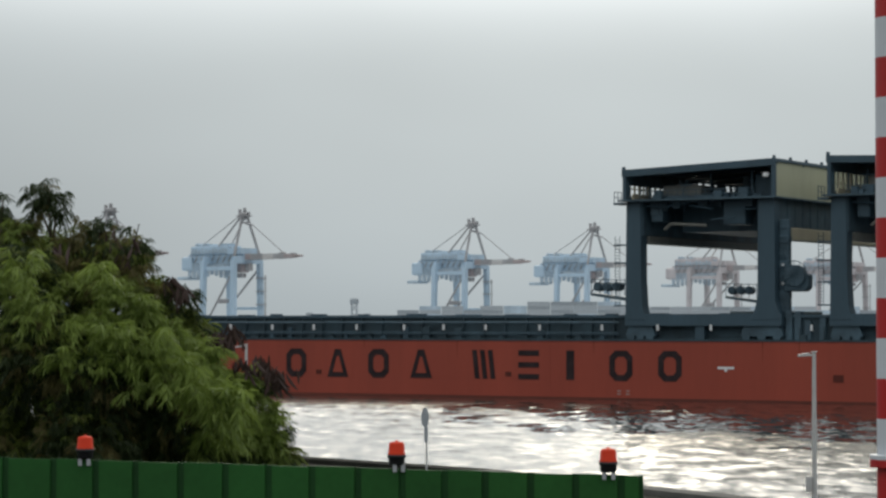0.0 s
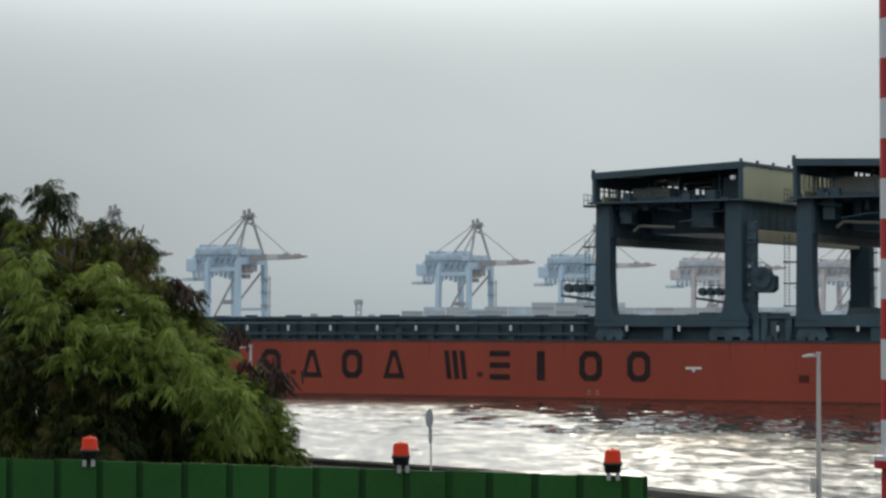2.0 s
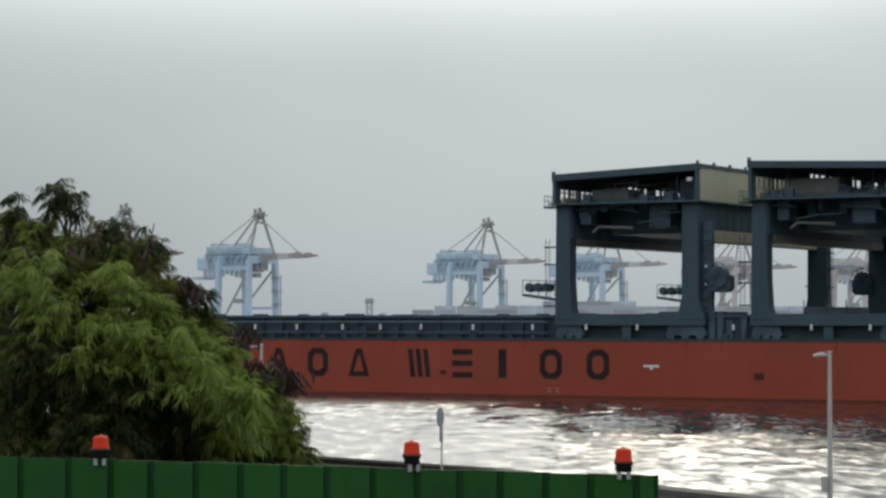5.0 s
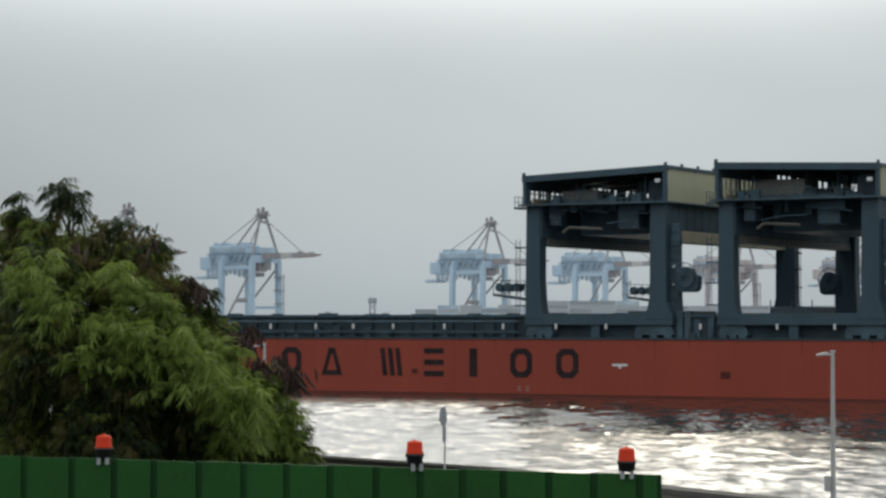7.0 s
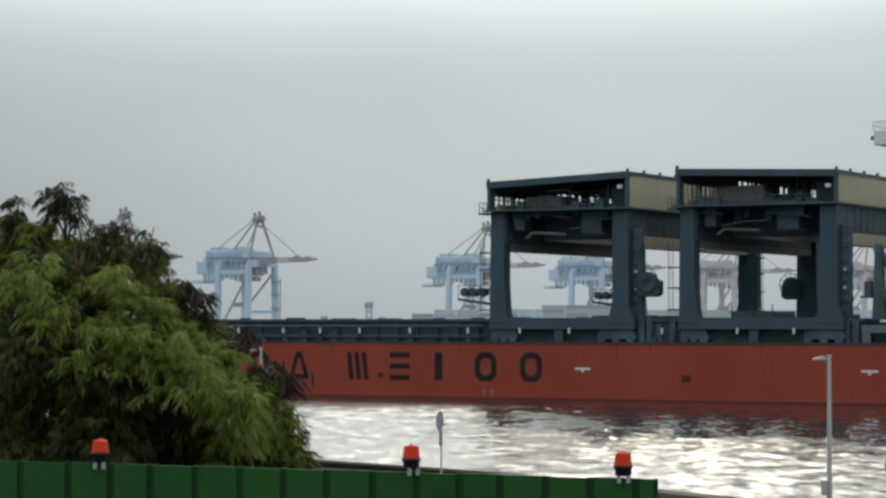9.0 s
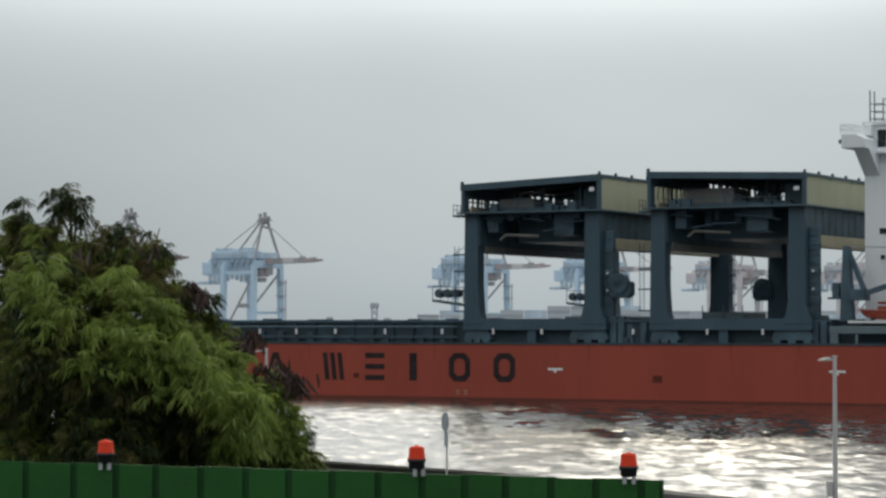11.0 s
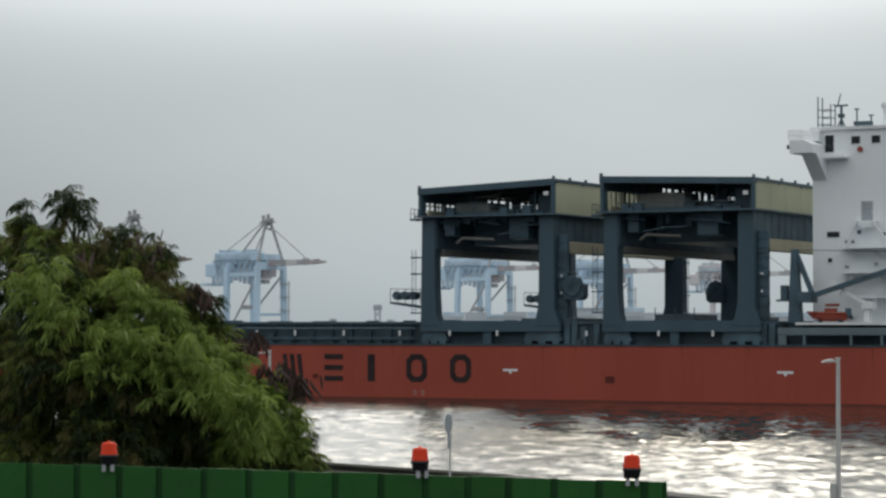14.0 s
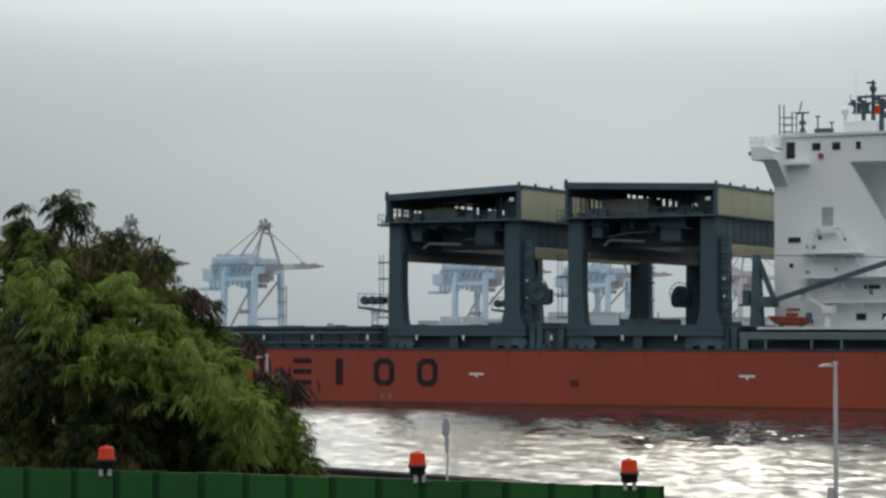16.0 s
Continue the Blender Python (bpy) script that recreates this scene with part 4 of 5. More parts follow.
    p("fascia", prism(B(), [(-0.3, left_top - 1.0), (LEN + 0.2, right_top - 1.0), (LEN + 0.2, right_top - 0.46), (-0.3, left_top - 0.46)], -0.5, -0.2), "slate")
    # far end frame with openings
    bm = B()
    for k in range(10):
        x = 0.8 + k * 2.35
        box(bm, x, x + (0.4 if k % 3 else 1.0), GAUGE - 0.3, GAUGE, 20.4, min(left_top, right_top) - 0.6)
    for z in (21.4,):
        box(bm, 0.3, LEN - 0.3, GAUGE - 0.35, GAUGE - 0.05, z, z + 0.3)
    p("end_frame", bm, "slate_dark")
    # trolley and cabin inside
    p("trolley_body", bevelled(box(B(), 3.5, 8.0, 6, 16, 20.4, 22.3), 0.15, 1), "slate_dark")
    p("trolley_cabinet", bevelled(box(B(), 5.5, 10.0, 18, 26, 20.4, 22.2), 0.12, 1), "olive")
    # fine rigging between crane deck and roof
    fine = random.Random(int(right_top * 100))
    for k in range(14):
        x, y = fine.uniform(3, LEN - 3), fine.uniform(0.6, 14)
        z = fine.uniform(21.2, 23.4)
        p("hood_brace", rod(B(), (x, y, 20.4), (x + fine.uniform(-1.6, 1.6), y, z + 0.8), 0.07, n=5), fine.choice(("slate", "slate_dark", "rail_blue")))
        p("hood_pipe", rod(B(), (x, y, z), (x + fine.uniform(1.0, 4.0), y + fine.uniform(-0.5, 0.5), z), 0.08, n=5), fine.choice(("slate", "grey_and_shaded_tan", "slate_dark")))
    bm = B()
    for k in range(13):
        rod(bm, (2.8 + k * (LEN - 5.6) / 12, -0.9, 20.4), (2.8 + k * (LEN - 5.6) / 12, -0.9, 21.6), 0.045, n=4)
    for z in (21.0, 21.6):
        rod(bm, (2.8, -0.9, z), (LEN - 2.8, -0.9, z), 0.045, n=4)
    p("deck_rail", bm, "slate")
    house_ = p("trolley_house", bevelled(box(B(), 4.6, 12.2 if far_reel else 10.6, 3.2, 9.0, 20.4, 23.3 if far_reel else 22.5), 0.1, 1), "grey_and_shaded_tan", lab="grey machinery house on the trolley")
    for k in range(3):
        p("house_rib", box(B(), 6.4 + k * 1.9, 6.5 + k * 1.9, 3.14, 3.2, 20.6, 22.4), "grey_and_shaded_tan", house_)
    p("trolley_rail", box(B(), 3.2, LEN - 3, 2.4, 2.7, 20.4, 21.0), "slate_dark")
    p("winch_house", bevelled(box(B(), LEN - 4.7, LEN - 1.5, 4, 12, 20.4, 23.8), 0.15, 1), "slate")
    p("hanging_cab", bevelled(box(B(), 14.8, 18.2, 1.5, 4.6, 16.6, 20.1), 0.2, 2), "slate", lab="grey operator cabin under the crane deck")
    p("hanging_box", bevelled(box(B(), 3.6, 5.4, 1.2, 3.4, 17.2, 20.1), 0.12, 1), "slate")
    p("cable_trunk", bevelled(box(B(), 5.4, LEN - 2.9, 8.0, 36, 15.9, 20.1), 0.15, 1), "slate_dark", lab="dark load beam slung under the crane deck")
    p("pipe_guard", rod(rod(B(), (6.4, 2.0, 16.9), (12.0, 2.0, 16.6), 0.24, n=10), (5.4, 2.0, 16.1), (6.4, 2.0, 16.9), 0.24, n=10), "grey_and_shaded_tan", lab="pale pipe under the crane deck")
    # glazed service cabin beside the aft posts, and a floodlight in the corner
    cabin = p("service_cabin", bevelled(box(B(), LEN - 7.4, LEN - 2.6, 12.2, 16.0, 20.4, 23.6), 0.1, 1), "slate", lab="dark service cabin with dull panes")
    for k in range(3):
        p("cabin_pane", box(B(), LEN - 7.1 + k * 1.5, LEN - 6.0 + k * 1.5, 12.12, 12.2, 21.6, 23.2), "sign_back", cabin)
    p("pale_locker", bevelled(box(B(), LEN - 8.9, LEN - 8.0, 9.6, 10.4, 20.4, 24.0), 0.06, 1), "rail_blue", lab="pale grey upright locker")
    p("floodlight", bevelled(box(B(), LEN - 1.7, LEN - 0.9, -0.3, 0.2, right_top - 2.6, right_top - 2.0), 0.08, 1), "white_trim", lab="white floodlight under the hood")
    # hanging gear and clutter about the crane deck
    dice = random.Random(int(left_top * 100))
    for k in range(16):
        x, y, w, h = dice.choice((dice.uniform(2.5, 5), dice.uniform(10, LEN - 4))), dice.uniform(0.4, 5), dice.uniform(0.4, 1.8), dice.uniform(0.4, 1.5)
        p("machinery_box", bevelled(box(B(), x, x + w, y, y + 0.9, 20.4, 20.4 + h), 0.06, 1), dice.choice(("slate_dark", "slate", "slate_dark", "deck")))
    for k in range(16):
        x, y, w, h = dice.uniform(3, 19.5), dice.uniform(0.6, 6), dice.uniform(0.3, 1.6), dice.uniform(0.5, 2.6)
        p("underslung_box", bevelled(box(B(), x, x + w, y, y + 0.8, 20.15 - h, 20.15), 0.06, 1), dice.choice(("slate_dark", "slate", "slate_dark")))
    for k in range(7):
        x, y = dice.uniform(9, 21), dice.uniform(3, 30)
        p("roof_hanger", box(B(), x, x + 0.3, y, y + 0.3, 20.4, min(left_top, right_top) - 0.45), "slate_dark")
    for k in range(5):
        x, z = 3.2 + k * 3.4, dice.uniform(17.0, 19.6)
        p("conduit", rod(B(), (x, 0.5, z), (x + 3.6, 0.5, z + dice.uniform(-0.6, 0.6)), 0.12, n=6), "slate")
    # side galleries, rails and ladders
    for y in () if far_reel else (0.0, GAUGE - 2.4):
        x0, x1 = -5.7, 0.0
        gal = p("gallery", bevelled(prism(B(), [(x0, 7.0), (x1, 6.3), (x1, 5.8), (x0, 6.6)], y + 0.2, y + 2.2), 0.05, 1), "slate_dark")
        for k in range(3):
            x = x0 + 1.0 + k * 1.5
            p("winch_drum", bevelled(rod(B(), (x, y + 0.4, 7.9), (x, y + 1.9, 7.9), 0.7, n=12), 0.06, 1), "slate_dark", gal)
        bm = B()
        for k in range(5):
            x = x0 + 0.1 + k * (x1 - x0 - 0.3) / 4
            rod(bm, (x, y + 0.25, 6.6), (x, y + 0.25, 9.0), 0.06, n=5)
        rod(bm, (x0 + 0.1, y + 0.25, 9.0), (x1 - 0.2, y + 0.25, 8.8), 0.06, n=5)
        p("gallery_rail", bm, "slate", gal)
    for x, s, y in ((-1.9, 1, 0.6), (LEN + 2.0, -1, GAUGE - 1.4)):
        bm = B()
        for dx in (0, 0.75):
            rod(bm, (x + dx * s, y, 5.0), (x + dx * s, y, 15.2), 0.045, n=5)
        for k in range(22):
            rod(bm, (x, y, 5.2 + k * 0.45), (x + 0.75 * s, y, 5.2 + k * 0.45), 0.035, n=4)
        for z in (5.0, 8.2, 11.2, 13.8):
            box(bm, min(x, x + 2.0 * s), max(x, x + 2.0 * s), y - 0.5, y + 0.7, z, z + 0.2)
        p("ladder", bm, "slate")
    p("upper_landing", box(B(), -1.4, 0.2, -1.0, 1.6, 19.7, 20.0), "slate_dark")
    bm = B()
    for x, y in ((-1.3, -0.9), (-1.3, 0.3), (-1.3, 1.5)):
        rod(bm, (x, y, 20), (x, y, 21.6), 0.06, n=5)
    for z in (20.8, 21.6):
        rod(bm, (-1.3, -0.9, z), (-1.3, 1.5, z), 0.06, n=5)
    p("landing_rail", bm, "slate")
    # cable reel on the aft near leg, or turned about on the fore far leg
    x, s, y = (1.0, -1, GAUGE - 2.9) if far_reel else (LEN + 1.0, 1, 0.9)
    reel = p("cable_reel", bevelled(rod(B(), (x + 1.6 * s, y - 0.2, 9.2), (x + 1.6 * s, y + 1.1, 9.2), 1.55, n=20), 0.08, 1), "slate_dark")
    p("reel_gearbox", bevelled(prism(B(), [(x, 7.0), (x + 2.9 * s, 7.0), (x + 3.5 * s, 7.5), (x + 3.5 * s, 9.4), (x + 2.4 * s, 9.7), (x, 9.9)], y + 0.2, y + 2.0), 0.15, 1), "slate_dark", reel)
    bm = B()
    for k in range(12):
        a, a2 = k * math.pi / 6, (k + 1) * math.pi / 6
        rod(bm, (x + 1.6 * s, y - 0.3, 9.4), (x + (1.6 + 1.95 * math.cos(a)) * s, y - 0.3, 9.4 + 1.95 * math.sin(a)), 0.05, n=4)
        rod(bm, (x + (1.6 + 1.95 * math.cos(a2)) * s, y - 0.3, 9.4 + 1.95 * math.sin(a2)), (x + (1.6 + 1.95 * math.cos(a)) * s, y - 0.3, 9.4 + 1.95 * math.sin(a)), 0.06, n=4)
    p("reel_spokes", bm, "slate", reel)
    # machinery along the aft near leg
    for k, z in enumerate((4.2, 6.0, 8.3, 10.2, 12.0, 13.8)):
        p("leg_fitting", bevelled(box(B(), LEN - 0.05, LEN + 1.0 + 0.5 * (k % 2), 1.4, 2.6, z, z + 1.1), 0.08, 1), "slate_dark")
    p("leg_duct", bevelled(box(B(), LEN, LEN + 1.5, 1.5, 2.5, 3.9, 17.2), 0.1, 1), "slate_dark")
    for k in range(9):
        p("duct_clamp", box(B(), LEN + 0.1, LEN + 1.65, 1.4, 1.5, 4.6 + k * 1.4, 4.8 + k * 1.4), "slate")
    for z in (8.0, 10.6):
        p("work_lamp", bevelled(box(B(), LEN + 0.5, LEN + 0.85, 1.1, 1.4, z, z + 0.35), 0.05, 1), "white_trim", lab="small white work lamp")
    return g


g1 = gantry_crane(24.75, 25.75, 23.3, False, "slate-grey hooded deck gantry crane with pale olive walls")
g2 = gantry_crane(25.85, 25.05, 24.5, True, "slate-grey hooded gantry crane beside the white deckhouse")
RIDERS.append((g1, on_ship(-7.84, -0.1, RED_TOP)))
RIDERS.append((g2, on_ship(23.6, -0.1, RED_TOP)))


# ---- near shore: fence, warning lamps, poles, mast, tree ----
def near(x, y, dist):
    """A place at a distance, by its bearing and dip from the eye."""
    return Vector(((x - 784) / FOCAL * dist, dist, EYE - (y - 570) / FOCAL * dist))


fence = thing("site_fence", "dark green ribbed sheet-metal site fence", "fence")
FA, FB = near(-120, 805, 17.4), near(1136, 841, 16.2)
run = FB - FA
flat = Vector((run.x, run.y, 0)).normalized()
side_ = Vector((flat.y, -flat.x, 0))  # towards the eye


def along(f, off=0.0, z=0.0):
    return FA + run * f + side_ * off + Vector((0, 0, z))


RIBS = [0.0, 0.044, 0.111, 0.182, 0.244, 0.302, 0.367, 0.431, 0.492, 0.553, 0.617, 0.678, 0.736, 0.791, 0.852, 0.912, 0.972, 1.0]


def fence_plate(f0, f1, off, thick, drop=0.0):
    bm = B()
    pts = [along(f, o) for f, o in ((f0, off), (f1, off), (f1, off - thick), (f0, off - thick))]
    lo = [bm.verts.new((p.x, p.y, BANK)) for p in pts]
    hi = [bm.verts.new((p.x, p.y, p.z - drop)) for p in pts]
    bm.faces.new(lo[::-1])
    bm.faces.new(hi)
    for i in range(4):
        bm.faces.new((lo[i], lo[(i + 1) % 4], hi[(i + 1) % 4], hi[i]))
    bmesh.ops.recalc_face_normals(bm, faces=bm.faces[:])
    return bm


for i, (f0, f1) in enumerate(zip(RIBS, RIBS[1:])):
    part("panel", fence_plate(f0 + 0.005, f1 - 0.005, 0.0, 0.02, 0.003 * (i % 3)), "fence", fence)
    part("rib", fence_plate(f0 - 0.0056, f0 + 0.0056, -0.018, 0.02, 0.002), "fence_rib", fence)
part("rib", fence_plate(0.9948, 1.0, -0.024, 0.02, 0.002), "fence_rib", fence)
for i in range(5):
    p = along(0.06 + 0.22 * i, -0.1)
    part("post", rod(B(), (p.x, p.y, BANK), (p.x, p.y, p.z - 0.06), 0.03, n=10), "galv", fence)
for z in (-0.25, -1.4):
    part("rail", beam(B(), along(0, -0.07, z), along(1, -0.07, z), 0.03, 0.05), "galv", fence)


def warning_lamp(x, y, turn=0):
    """A small warning beacon clipped on the fence's top edge."""
    d = FA.y + (FB.y - FA.y) * (x + 120) / 1256
    base = near(x, y, d)
    w = thing("warning_lamp", "orange-red warning lamp on a black base clipped to the fence", "lamp", "fence lamps", m=pose(base.x, base.y, base.z, 0, 0, turn))
    part("lens", lathe(B(), [(0.060, 0.072), (0.060, 0.082), (0.056, 0.088), (0.052, 0.145), (0.045, 0.157), (0.028, 0.162), (0.012, 0.163), (0.010, 0.170), (0.002, 0.172)], 24), "lamp_red", w, "orange-red plastic lens", smooth=True)
    part("base", lathe(B(), [(0.048, 0.005), (0.055, 0.02), (0.056, 0.052), (0.064, 0.057), (0.064, 0.075), (0.056, 0.077)], 24), "lamp_black", w, "black plastic base", smooth=True)
    for dx in (-0.03, 0.03):
        bm = box(B(), dx - 0.013, dx + 0.013, -0.045, -0.035, -0.040, 0.012)
        box(bm, dx - 0.013, dx + 0.013, -0.045, 0.03, 0.005, 0.012)
        part("bracket", bm, "galv", w, "bare metal bracket")
    return w


warning_lamp(152, 813)
warning_lamp(702, 824, 24)
warning_lamp(1076, 837)


def street_lamp(top, base_z, label):
    s = thing("street_lamp", label, "lamp post", "quay lamp posts", m=pose(top.x, top.y, base_z))
    h = top.z - base_z
    part("pole", lathe(B(), [(0.13, 0), (0.13, 0.25), (0.085, 0.3), (0.058, h - 0.05), (0.085, h - 0.04), (0.085, h)], 14), "pole_grey", s, smooth=False)
    part("arm", beam(B(), (0, 0, h - 0.12), (-0.25, 0, h - 0.12), 0.06, 0.07), "pole_grey", s)
    head = bevelled(prism(B(), [(-0.14, h - 0.05), (-0.30, h - 0.06), (-0.50, h - 0.12), (-0.49, h - 0.17), (-0.14, h - 0.15)], -0.1, 0.1), 0.015, 2)
    part("lamp_head", head, "pole_grey", s)
    part("junction_box", bevelled(box(B(), -0.26, -0.09, -0.12, 0.12, h - 4.32, h - 3.85), 0.02, 2), "pole_grey", s)
    part("base_flange", box(B(), -0.2, 0.2, -0.2, 0.2, 0, 0.03), "galv", s)
    return s


street_lamp(near(1440, 622, 76), QUAY, "pale grey quay lamp post with a short angled head")
street_lamp(near(436, 609, 112), QUAY, "pale grey quay lamp post half hidden by the tree")

sp = near(755, 722, 94)
sign = thing("road_sign", "grey back of a round road sign on a thin pole", "sign", m=pose(sp.x, sp.y, QUAY))
h = sp.z - QUAY
part("pole", rod(B(), (0, 0.03, 0), (0, 0.03, h), 0.035, n=10), "pole_grey", sign)
bm = B()
rim = [(0.15 * math.cos(a) - 0.06, 0.37 * math.sin(a) + h - 0.37) for a in [2 * math.pi * i / 28 for i in range(28)]]
prism(bm, rim, -0.02, 0.01)
part("disc", bm, "sign_back", sign, "grey round sign plate seen edge-on")
part("lower_plate", bevelled(box(B(), -0.09, 0.05, -0.015, 0.02, h - 1.3, h - 0.74), 0.008, 1), "sign_back", sign)

# striped mast
mp_ = near(1551, 570, 60)
R = 0.55
mast = thing("striped_mast", "tall red and white banded steel mast with a collar", "mast", m=pose(mp_.x + R, mp_.y, QUAY))
STEP = 71.0 / FOCAL * 60
zb = EYE - (812 - 570) / FOCAL * 60 - QUAY
k0 = -int(zb / STEP) - 1
k = k0
while zb + k * STEP < 22:
    z0, z1 = max(0.0, zb + k * STEP), zb + (k + 1) * STEP
    if z1 > 0:
        part("band", lathe(B(), [(R, z0), (R, z1)], 32), "mast_white" if k % 2 == 0 else "mast_red", mast, smooth=False)
    k += 1
part("collar", lathe(B(), [(R + 0.01, zb - 0.2), (R + 0.17, zb - 0.19), (R + 0.17, zb - 0.002), (R + 0.01, zb)], 32), "mast_red", mast)
part("collar_top", lathe(B(), [(R + 0.01, zb), (R + 0.17, zb), (R + 0.17, zb + 0.1), (R + 0.01, zb + 0.11)], 32), "mast_white", mast)


# ---- the tree: feathery drooping leaves and brown pods ----
def leaf_cloud(rng, centres, sprays, sizes, droop, lit_side):
    """Sprays of compound leaves at the ends of twigs: each leaf a stalk with pairs of narrow drooping leaflets."""
    verts, faces = [], []

    def blade(a, b, w, sag):
        d = b - a
        s = d.cross(Vector((rng.uniform(-1, 1), rng.uniform(-1, 1), rng.uniform(-0.3, 1)))).normalized() * w
        m = a + d * 0.5 + Vector((0, 0, sag))
        i = len(verts)
        verts.extend((a + s * 0.4, a - s * 0.4, m - s, m + s, b))
        faces.extend(((i, i + 1, i + 2, i + 3), (i + 3, i + 2, i + 4)))

    def leaf(q, way, n):
        tip = q + way * n + Vector((0, 0, -n * rng.uniform(0.15, 0.6) * droop))
        ax = tip - q
        blade(q, tip, 0.004, 0.02)
        sd = ax.cross(Vector((0, 0, 1)))
        sd = sd.normalized() if sd.length > 1e-4 else Vector((1, 0, 0))
        pairs = 6
        for i in range(pairs):
            f = 0.2 + 0.8 * i / (pairs - 1)
            root = q + ax * f + Vector((0, 0, 0.02 * (1 - (2 * f - 1) ** 2)))
            ln = n * rng.uniform(0.55, 0.85) * (1 - 0.3 * abs(f - 0.45))
            for sg in (-1, 1):
                e = root + (sd * sg * rng.uniform(0.2, 0.6) + ax.normalized() * 0.55 + Vector((0, 0, -rng.uniform(0.3, 1.3) * droop))).normalized() * ln
                blade(root, e, ln * 0.058, ln * 0.06)

    # light leaves on outer boughs, dark in the middle: shade set by leaf colour
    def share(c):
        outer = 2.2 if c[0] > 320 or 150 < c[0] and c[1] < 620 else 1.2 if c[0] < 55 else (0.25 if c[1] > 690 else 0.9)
        return c[3] ** 2 * (outer if lit_side else 1.0 / outer ** 0.5)
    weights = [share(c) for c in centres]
    for _ in range(sprays):
        cx, cy, cd, r = rng.choices(centres, weights)[0]
        rm = max(r - 24, 8) / FOCAL * cd
        # lighter leaves are pushed up to the tops, so clumps look lit from above
        v = Vector((rng.gauss(0, 1), rng.gauss(0, 1) - 0.35, rng.gauss(0, 1) + (0.95 if lit_side else -0.1))).normalized()
        q = near(cx, cy, cd) + Vector((v.x, v.y, v.z * 0.85)) * rm * rng.uniform(0.35, 1.0) ** 0.5
        twig = (v + Vector((rng.uniform(-0.4, 0.4), rng.uniform(-0.4, 0.2), rng.uniform(-0.2, 0.5)))).normalized()
        for k in range(rng.randint(5, 8)):
            w = (twig * rng.uniform(0.3, 1.0) + Vector((rng.gauss(0, 0.6), rng.gauss(0, 0.6), rng.gauss(0, 0.45)))).normalized()
            leaf(q + twig * rng.uniform(-0.03, 0.07), w, rng.uniform(*sizes))
    me = bpy.data.meshes.new("crown")
    me.from_pydata([tuple(v) for v in verts], [], faces)
    return me


def pod_shape(ln, w, curl):
    """One flat dry pod hanging from its stalk, bent and pointed."""
    bm = B()
    rows = []
    for f in (0.0, 0.25, 0.6, 0.9):
        r = w * (0.25, 0.9, 1.0, 0.5)[len(rows)]
        rows.append([bm.verts.new((sx * r + curl * f * f, sy * 0.003, -ln * f)) for sx, sy in ((-1, 0), (0, -1), (1, 0), (0, 1))])
    tip = bm.verts.new((curl, 0, -ln))
    for a, b in zip(rows, rows[1:]):
        for i in range(4):
            bm.faces.new((a[i], a[(i + 1) % 4], b[(i + 1) % 4], b[i]))
    for i in range(4):
        bm.faces.new((rows[-1][i], rows[-1][(i + 1) % 4], tip))
    bm.faces.new(rows[0][::-1])
    me = bpy.data.meshes.new("seed_pod")
    bm.to_mesh(me)
    bm.free()
    me.materials.append(M["pod"])
    return me


rng = random.Random(11)
TD = 20.5
CLUMPS = [(40, 425, TD, 46), (-2, 402, TD + .2, 34), (-40, 470, TD + .6, 80), (-60, 640, TD, 130), (145, 475, TD + .4, 54), (205, 462, TD + .3, 40), (238, 468, TD + .3, 32), (40, 500, TD - .5, 80),
          (110, 540, TD - .3, 80), (185, 540, TD - .3, 78), (262, 540, TD + .2, 58), (300, 590, TD, 62), (330, 650, TD - .1, 66), (60, 620, TD - .9, 95), (30, 710, TD - .3, 95), (150, 660, TD - .9, 85), (235, 640, TD - .7, 80),
          (235, 735, TD - .5, 80), (320, 730, TD - .5, 80), (370, 690, TD - .1, 52), (405, 735, TD - .1, 54), (425, 785, TD - .2, 50), (300, 800, TD - .3, 70), (480, 792, TD - .1, 30), (502, 806, TD - .1, 20), (470, 745, TD - .1, 30), (190, 700, TD - .9, 60), (375, 800, TD - .5, 64), (150, 790, TD - 1.0, 100), (20, 800, TD - .4, 95),
          (462, 812, TD, 24), (432, 745, TD, 30), (350, 600, TD + .1, 40), (100, 452, TD + .4, 46), (436, 688, TD - .1, 36), (455, 780, TD - .1, 38)]
root = near(120, 570, TD + 1.0)
tree = thing("tree", "bushy feathery green tree with brown seed pods behind fence", "tree", m=Matrix.Translation((0, 0, 0)))
fork = Vector((root.x, root.y, BANK + 1.1))
bm = rod(B(), (root.x + 0.1, root.y, BANK - 0.1), fork, 0.14, 0.10, n=10)
part("trunk", bm, "bark", tree)
for c in CLUMPS:
    e = near(c[0], c[1] + c[3] * 0.2, c[2])
    kink = fork.lerp(e, 0.5) + Vector((rng.uniform(-0.15, 0.15), rng.uniform(-0.15, 0.15), rng.uniform(-0.1, 0.15)))
    bm = rod(B(), fork, kink, 0.055, 0.035, n=7)
    rod(bm, kink, e, 0.035, 0.012, n=6)
    part("limb", bm, "bark", tree)
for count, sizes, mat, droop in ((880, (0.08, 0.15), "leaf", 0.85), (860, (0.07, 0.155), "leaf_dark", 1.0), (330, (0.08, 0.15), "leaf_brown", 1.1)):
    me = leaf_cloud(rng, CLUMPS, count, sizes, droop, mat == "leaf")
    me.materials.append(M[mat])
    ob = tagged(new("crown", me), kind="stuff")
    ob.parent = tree
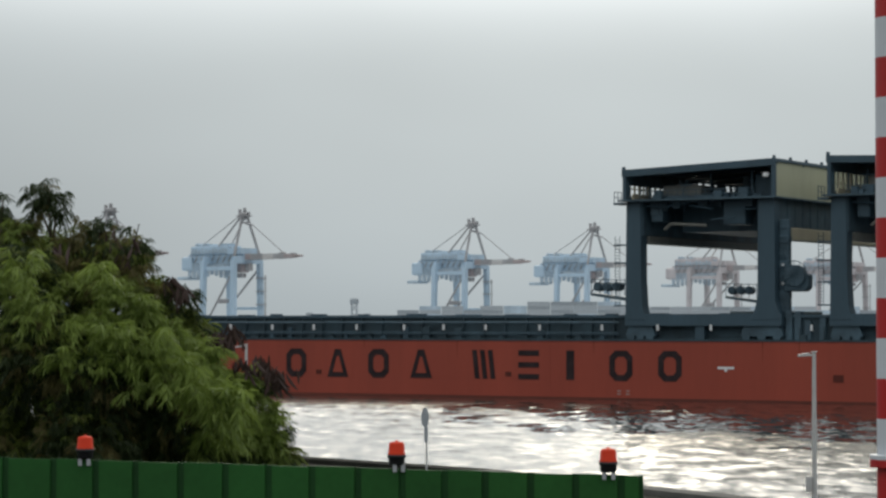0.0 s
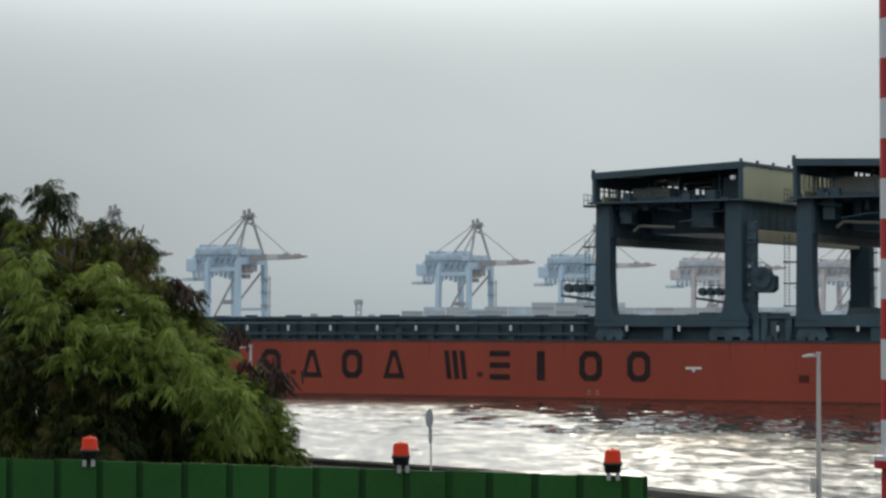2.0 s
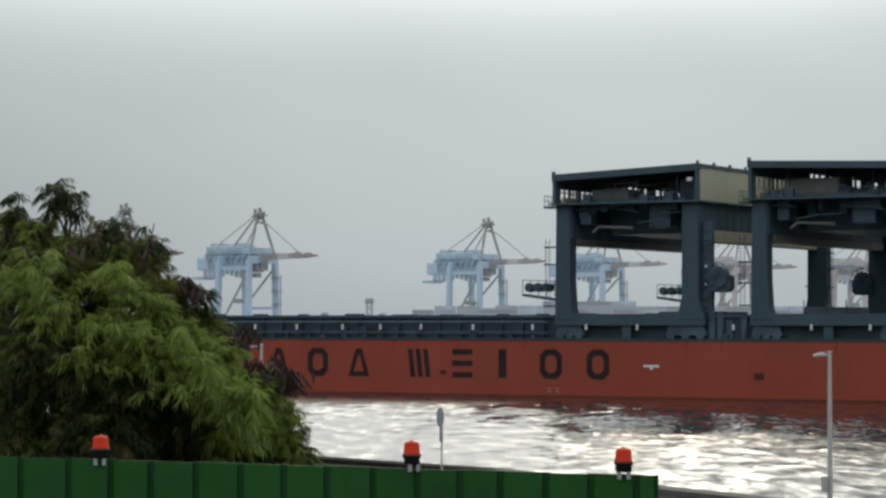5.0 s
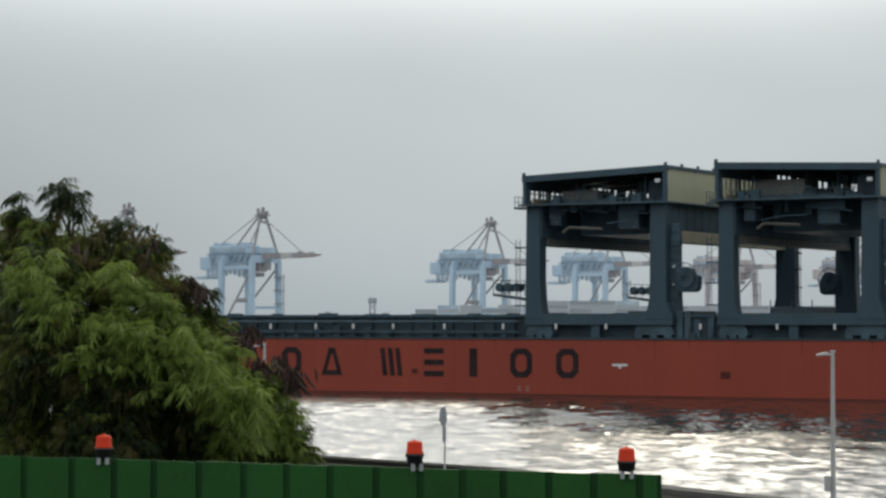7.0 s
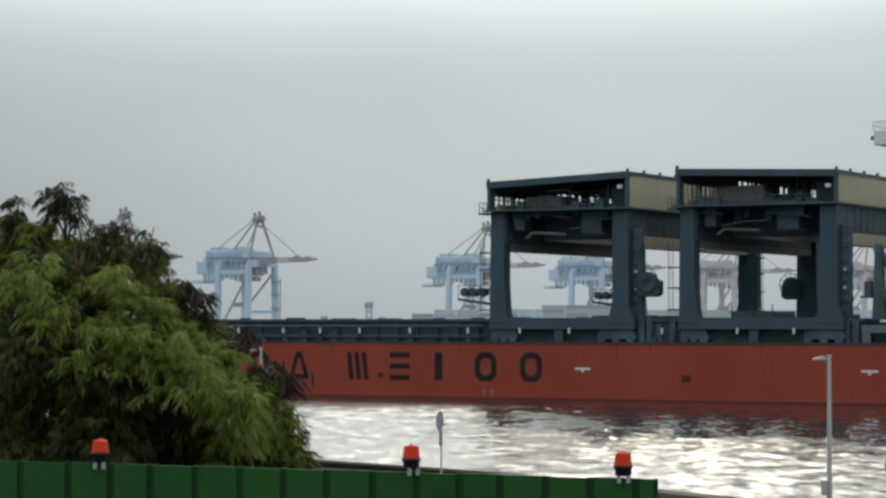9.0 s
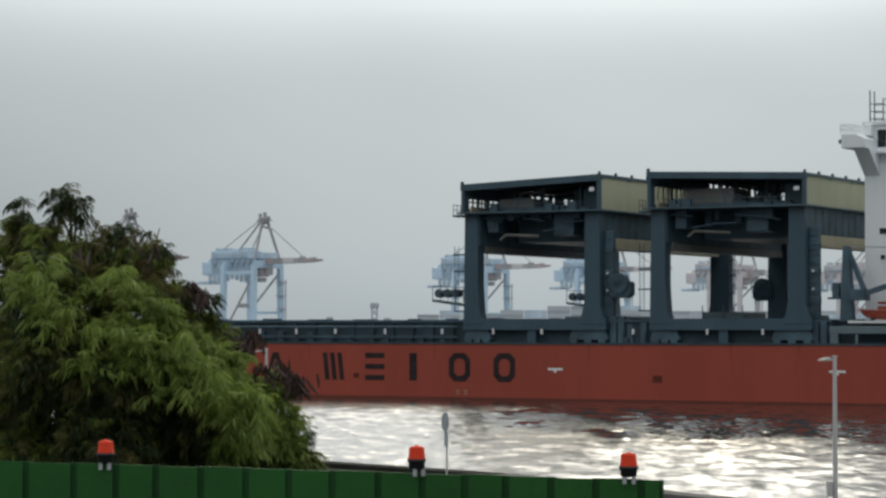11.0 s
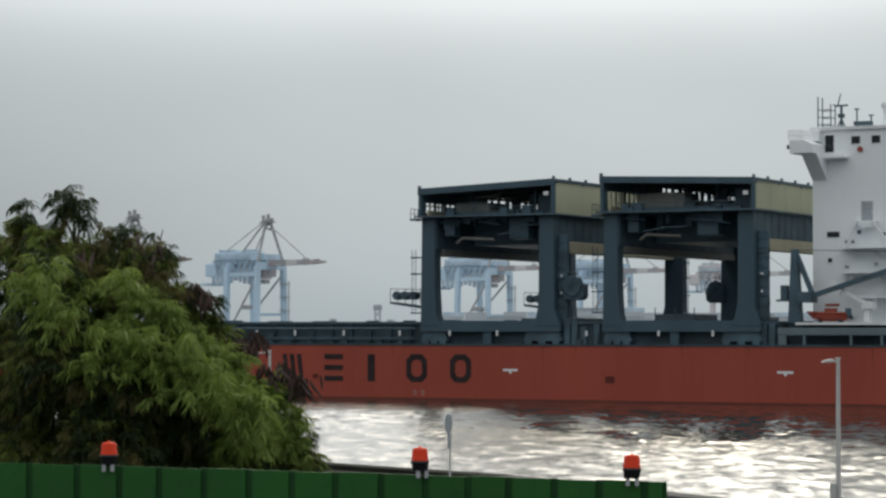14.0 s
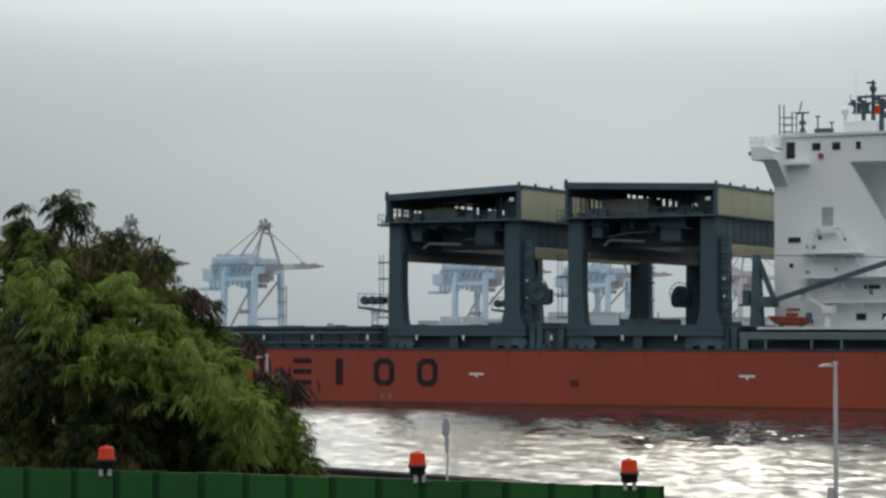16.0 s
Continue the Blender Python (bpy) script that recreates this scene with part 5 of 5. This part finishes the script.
# clumps that read bright get the lighter leaves as painted highlights
HIGHLIT = [c_ for c_ in CLUMPS if c_[0] > 325 and c_[1] > 620] + [(24, 530, TD - .9, 44), (8, 500, TD - .8, 36), (250, 560, TD - .6, 46), (300, 606, TD - .5, 44), (205, 530, TD - .6, 46), (250, 672, TD - .95, 50), (300, 700, TD - .9, 50), (200, 655, TD - 1.0, 50), (345, 690, TD - .7, 50), (270, 640, TD - .9, 44), (60, 560, TD - 1.0, 50), (410, 705, TD - .1, 42), (360, 650, TD - .4, 60), (400, 770, TD - .4, 60), (480, 785, TD - .2, 30), (235, 700, TD - 1.0, 40), (260, 640, TD - .8, 60), (170, 600, TD - .8, 60)]
me = leaf_cloud(rng, [(x, y, d - 0.1, r) for x, y, d, r in HIGHLIT + [c_ for c_ in CLUMPS if c_[1] < 700][::2]], 460, (0.08, 0.155), 0.95, True)
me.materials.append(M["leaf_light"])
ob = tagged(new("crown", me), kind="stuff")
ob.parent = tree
# long single fronds, their highlights put in by the lighter leaf colour
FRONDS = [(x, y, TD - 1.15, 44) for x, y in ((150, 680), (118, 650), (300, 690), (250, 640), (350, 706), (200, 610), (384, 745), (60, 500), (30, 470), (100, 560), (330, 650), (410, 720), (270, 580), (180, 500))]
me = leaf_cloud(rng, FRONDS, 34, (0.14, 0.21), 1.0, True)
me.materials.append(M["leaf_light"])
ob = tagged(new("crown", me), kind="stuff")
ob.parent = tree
# the back of the crown, its shade put into the dark leaf colour
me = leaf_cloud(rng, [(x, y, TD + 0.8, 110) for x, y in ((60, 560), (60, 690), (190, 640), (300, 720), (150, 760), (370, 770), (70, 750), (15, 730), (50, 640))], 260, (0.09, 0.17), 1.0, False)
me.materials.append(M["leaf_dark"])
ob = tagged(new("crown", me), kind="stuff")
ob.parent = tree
# loose sprays that stand out of the crown's outline
TWIGS = [(58, 334, 90, 420), (84, 338, 90, 420), (100, 352, 95, 420), (4, 352, 0, 420), (170, 402, 150, 470), (205, 396, 200, 470), (246, 396, 225, 480), (250, 425, 225, 490), (300, 490, 265, 550),
         (330, 520, 290, 600), (352, 560, 320, 640), (462, 662, 420, 720), (478, 725, 430, 770), (488, 768, 440, 800), (505, 800, 450, 810)]
for x, y, x1, y1 in TWIGS:
    part("twig", rod(B(), near(x1, y1, TD), near(x, y, TD - 0.1), 0.012, 0.004, n=5), "bark", tree)
# drooping old leaves along the crown's top
OLD = [(135, 425, TD, 46), (165, 425, TD - .1, 46), (190, 420, TD, 44), (215, 440, TD - .1, 44), (235, 440, TD, 38), (180, 455, TD - .3, 50), (240, 470, TD - .2, 40), (275, 520, TD - .1, 44)]
SPRIG = [(56, 346, TD, 27), (80, 340, TD, 29), (92, 358, TD, 27), (70, 376, TD, 30)]
for spots, count, mat in ((OLD, 34, "leaf_brown"), (OLD, 18, "leaf_dark"), (OLD, 16, "leaf"), (SPRIG, 8, "leaf_dark"), (SPRIG, 4, "leaf_brown")):
    me = leaf_cloud(rng, spots, count, (0.07, 0.13), 1.4, False)
    me.materials.append(M[mat])
    ob = tagged(new("crown", me), kind="stuff")
    ob.parent = tree
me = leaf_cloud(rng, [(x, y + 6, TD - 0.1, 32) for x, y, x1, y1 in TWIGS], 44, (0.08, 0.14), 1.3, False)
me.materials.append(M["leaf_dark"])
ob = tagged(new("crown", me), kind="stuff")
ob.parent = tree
PODS = [(195, 408, 6, 12), (236, 425, 6, 9), (234, 455, 5, 11), (304, 495, 14, 7), (324, 513, 16, 7), (392, 596, 40, 9), (412, 584, 26, 8), (466, 650, 42, 11),
        (490, 666, 34, 8), (458, 634, 8, 7), (425, 640, 14, 6), (370, 605, 14, 8), (110, 440, 6, 12), (100, 600, 12, 28), (230, 590, 12, 22), (150, 700, 12, 28), (130, 700, 10, 20)]
SHAPES = [pod_shape(ln, w, curl) for ln, w, curl in ((0.11, 0.013, 0.01), (0.15, 0.014, 0.03), (0.13, 0.012, -0.03), (0.17, 0.014, 0.05))]
for x, y, k, spread in PODS:
    for _ in range(k):
        at_ = near(x + rng.gauss(0, spread), y + rng.gauss(0, spread * 0.8), TD - 0.3 + rng.uniform(-0.2, 0.2))
        ob = new("seed_pod", rng.choice(SHAPES))
        ob.matrix_basis = pose(at_.x, at_.y, at_.z, rng.uniform(-30, 30), rng.uniform(-40, 32), rng.uniform(-60, 60))
        ob.parent = tree


# ---- what moves ----
def motions():
    walk(ship, SHIP_PATH)
    for thing_, m in RIDERS:
        walk(thing_, [(t, s @ m) for t, s in SHIP_PATH])
    walk(water, [(0, pose(0, 0, 0)), (16, pose(5.0, -2.0, 0))])


motions()
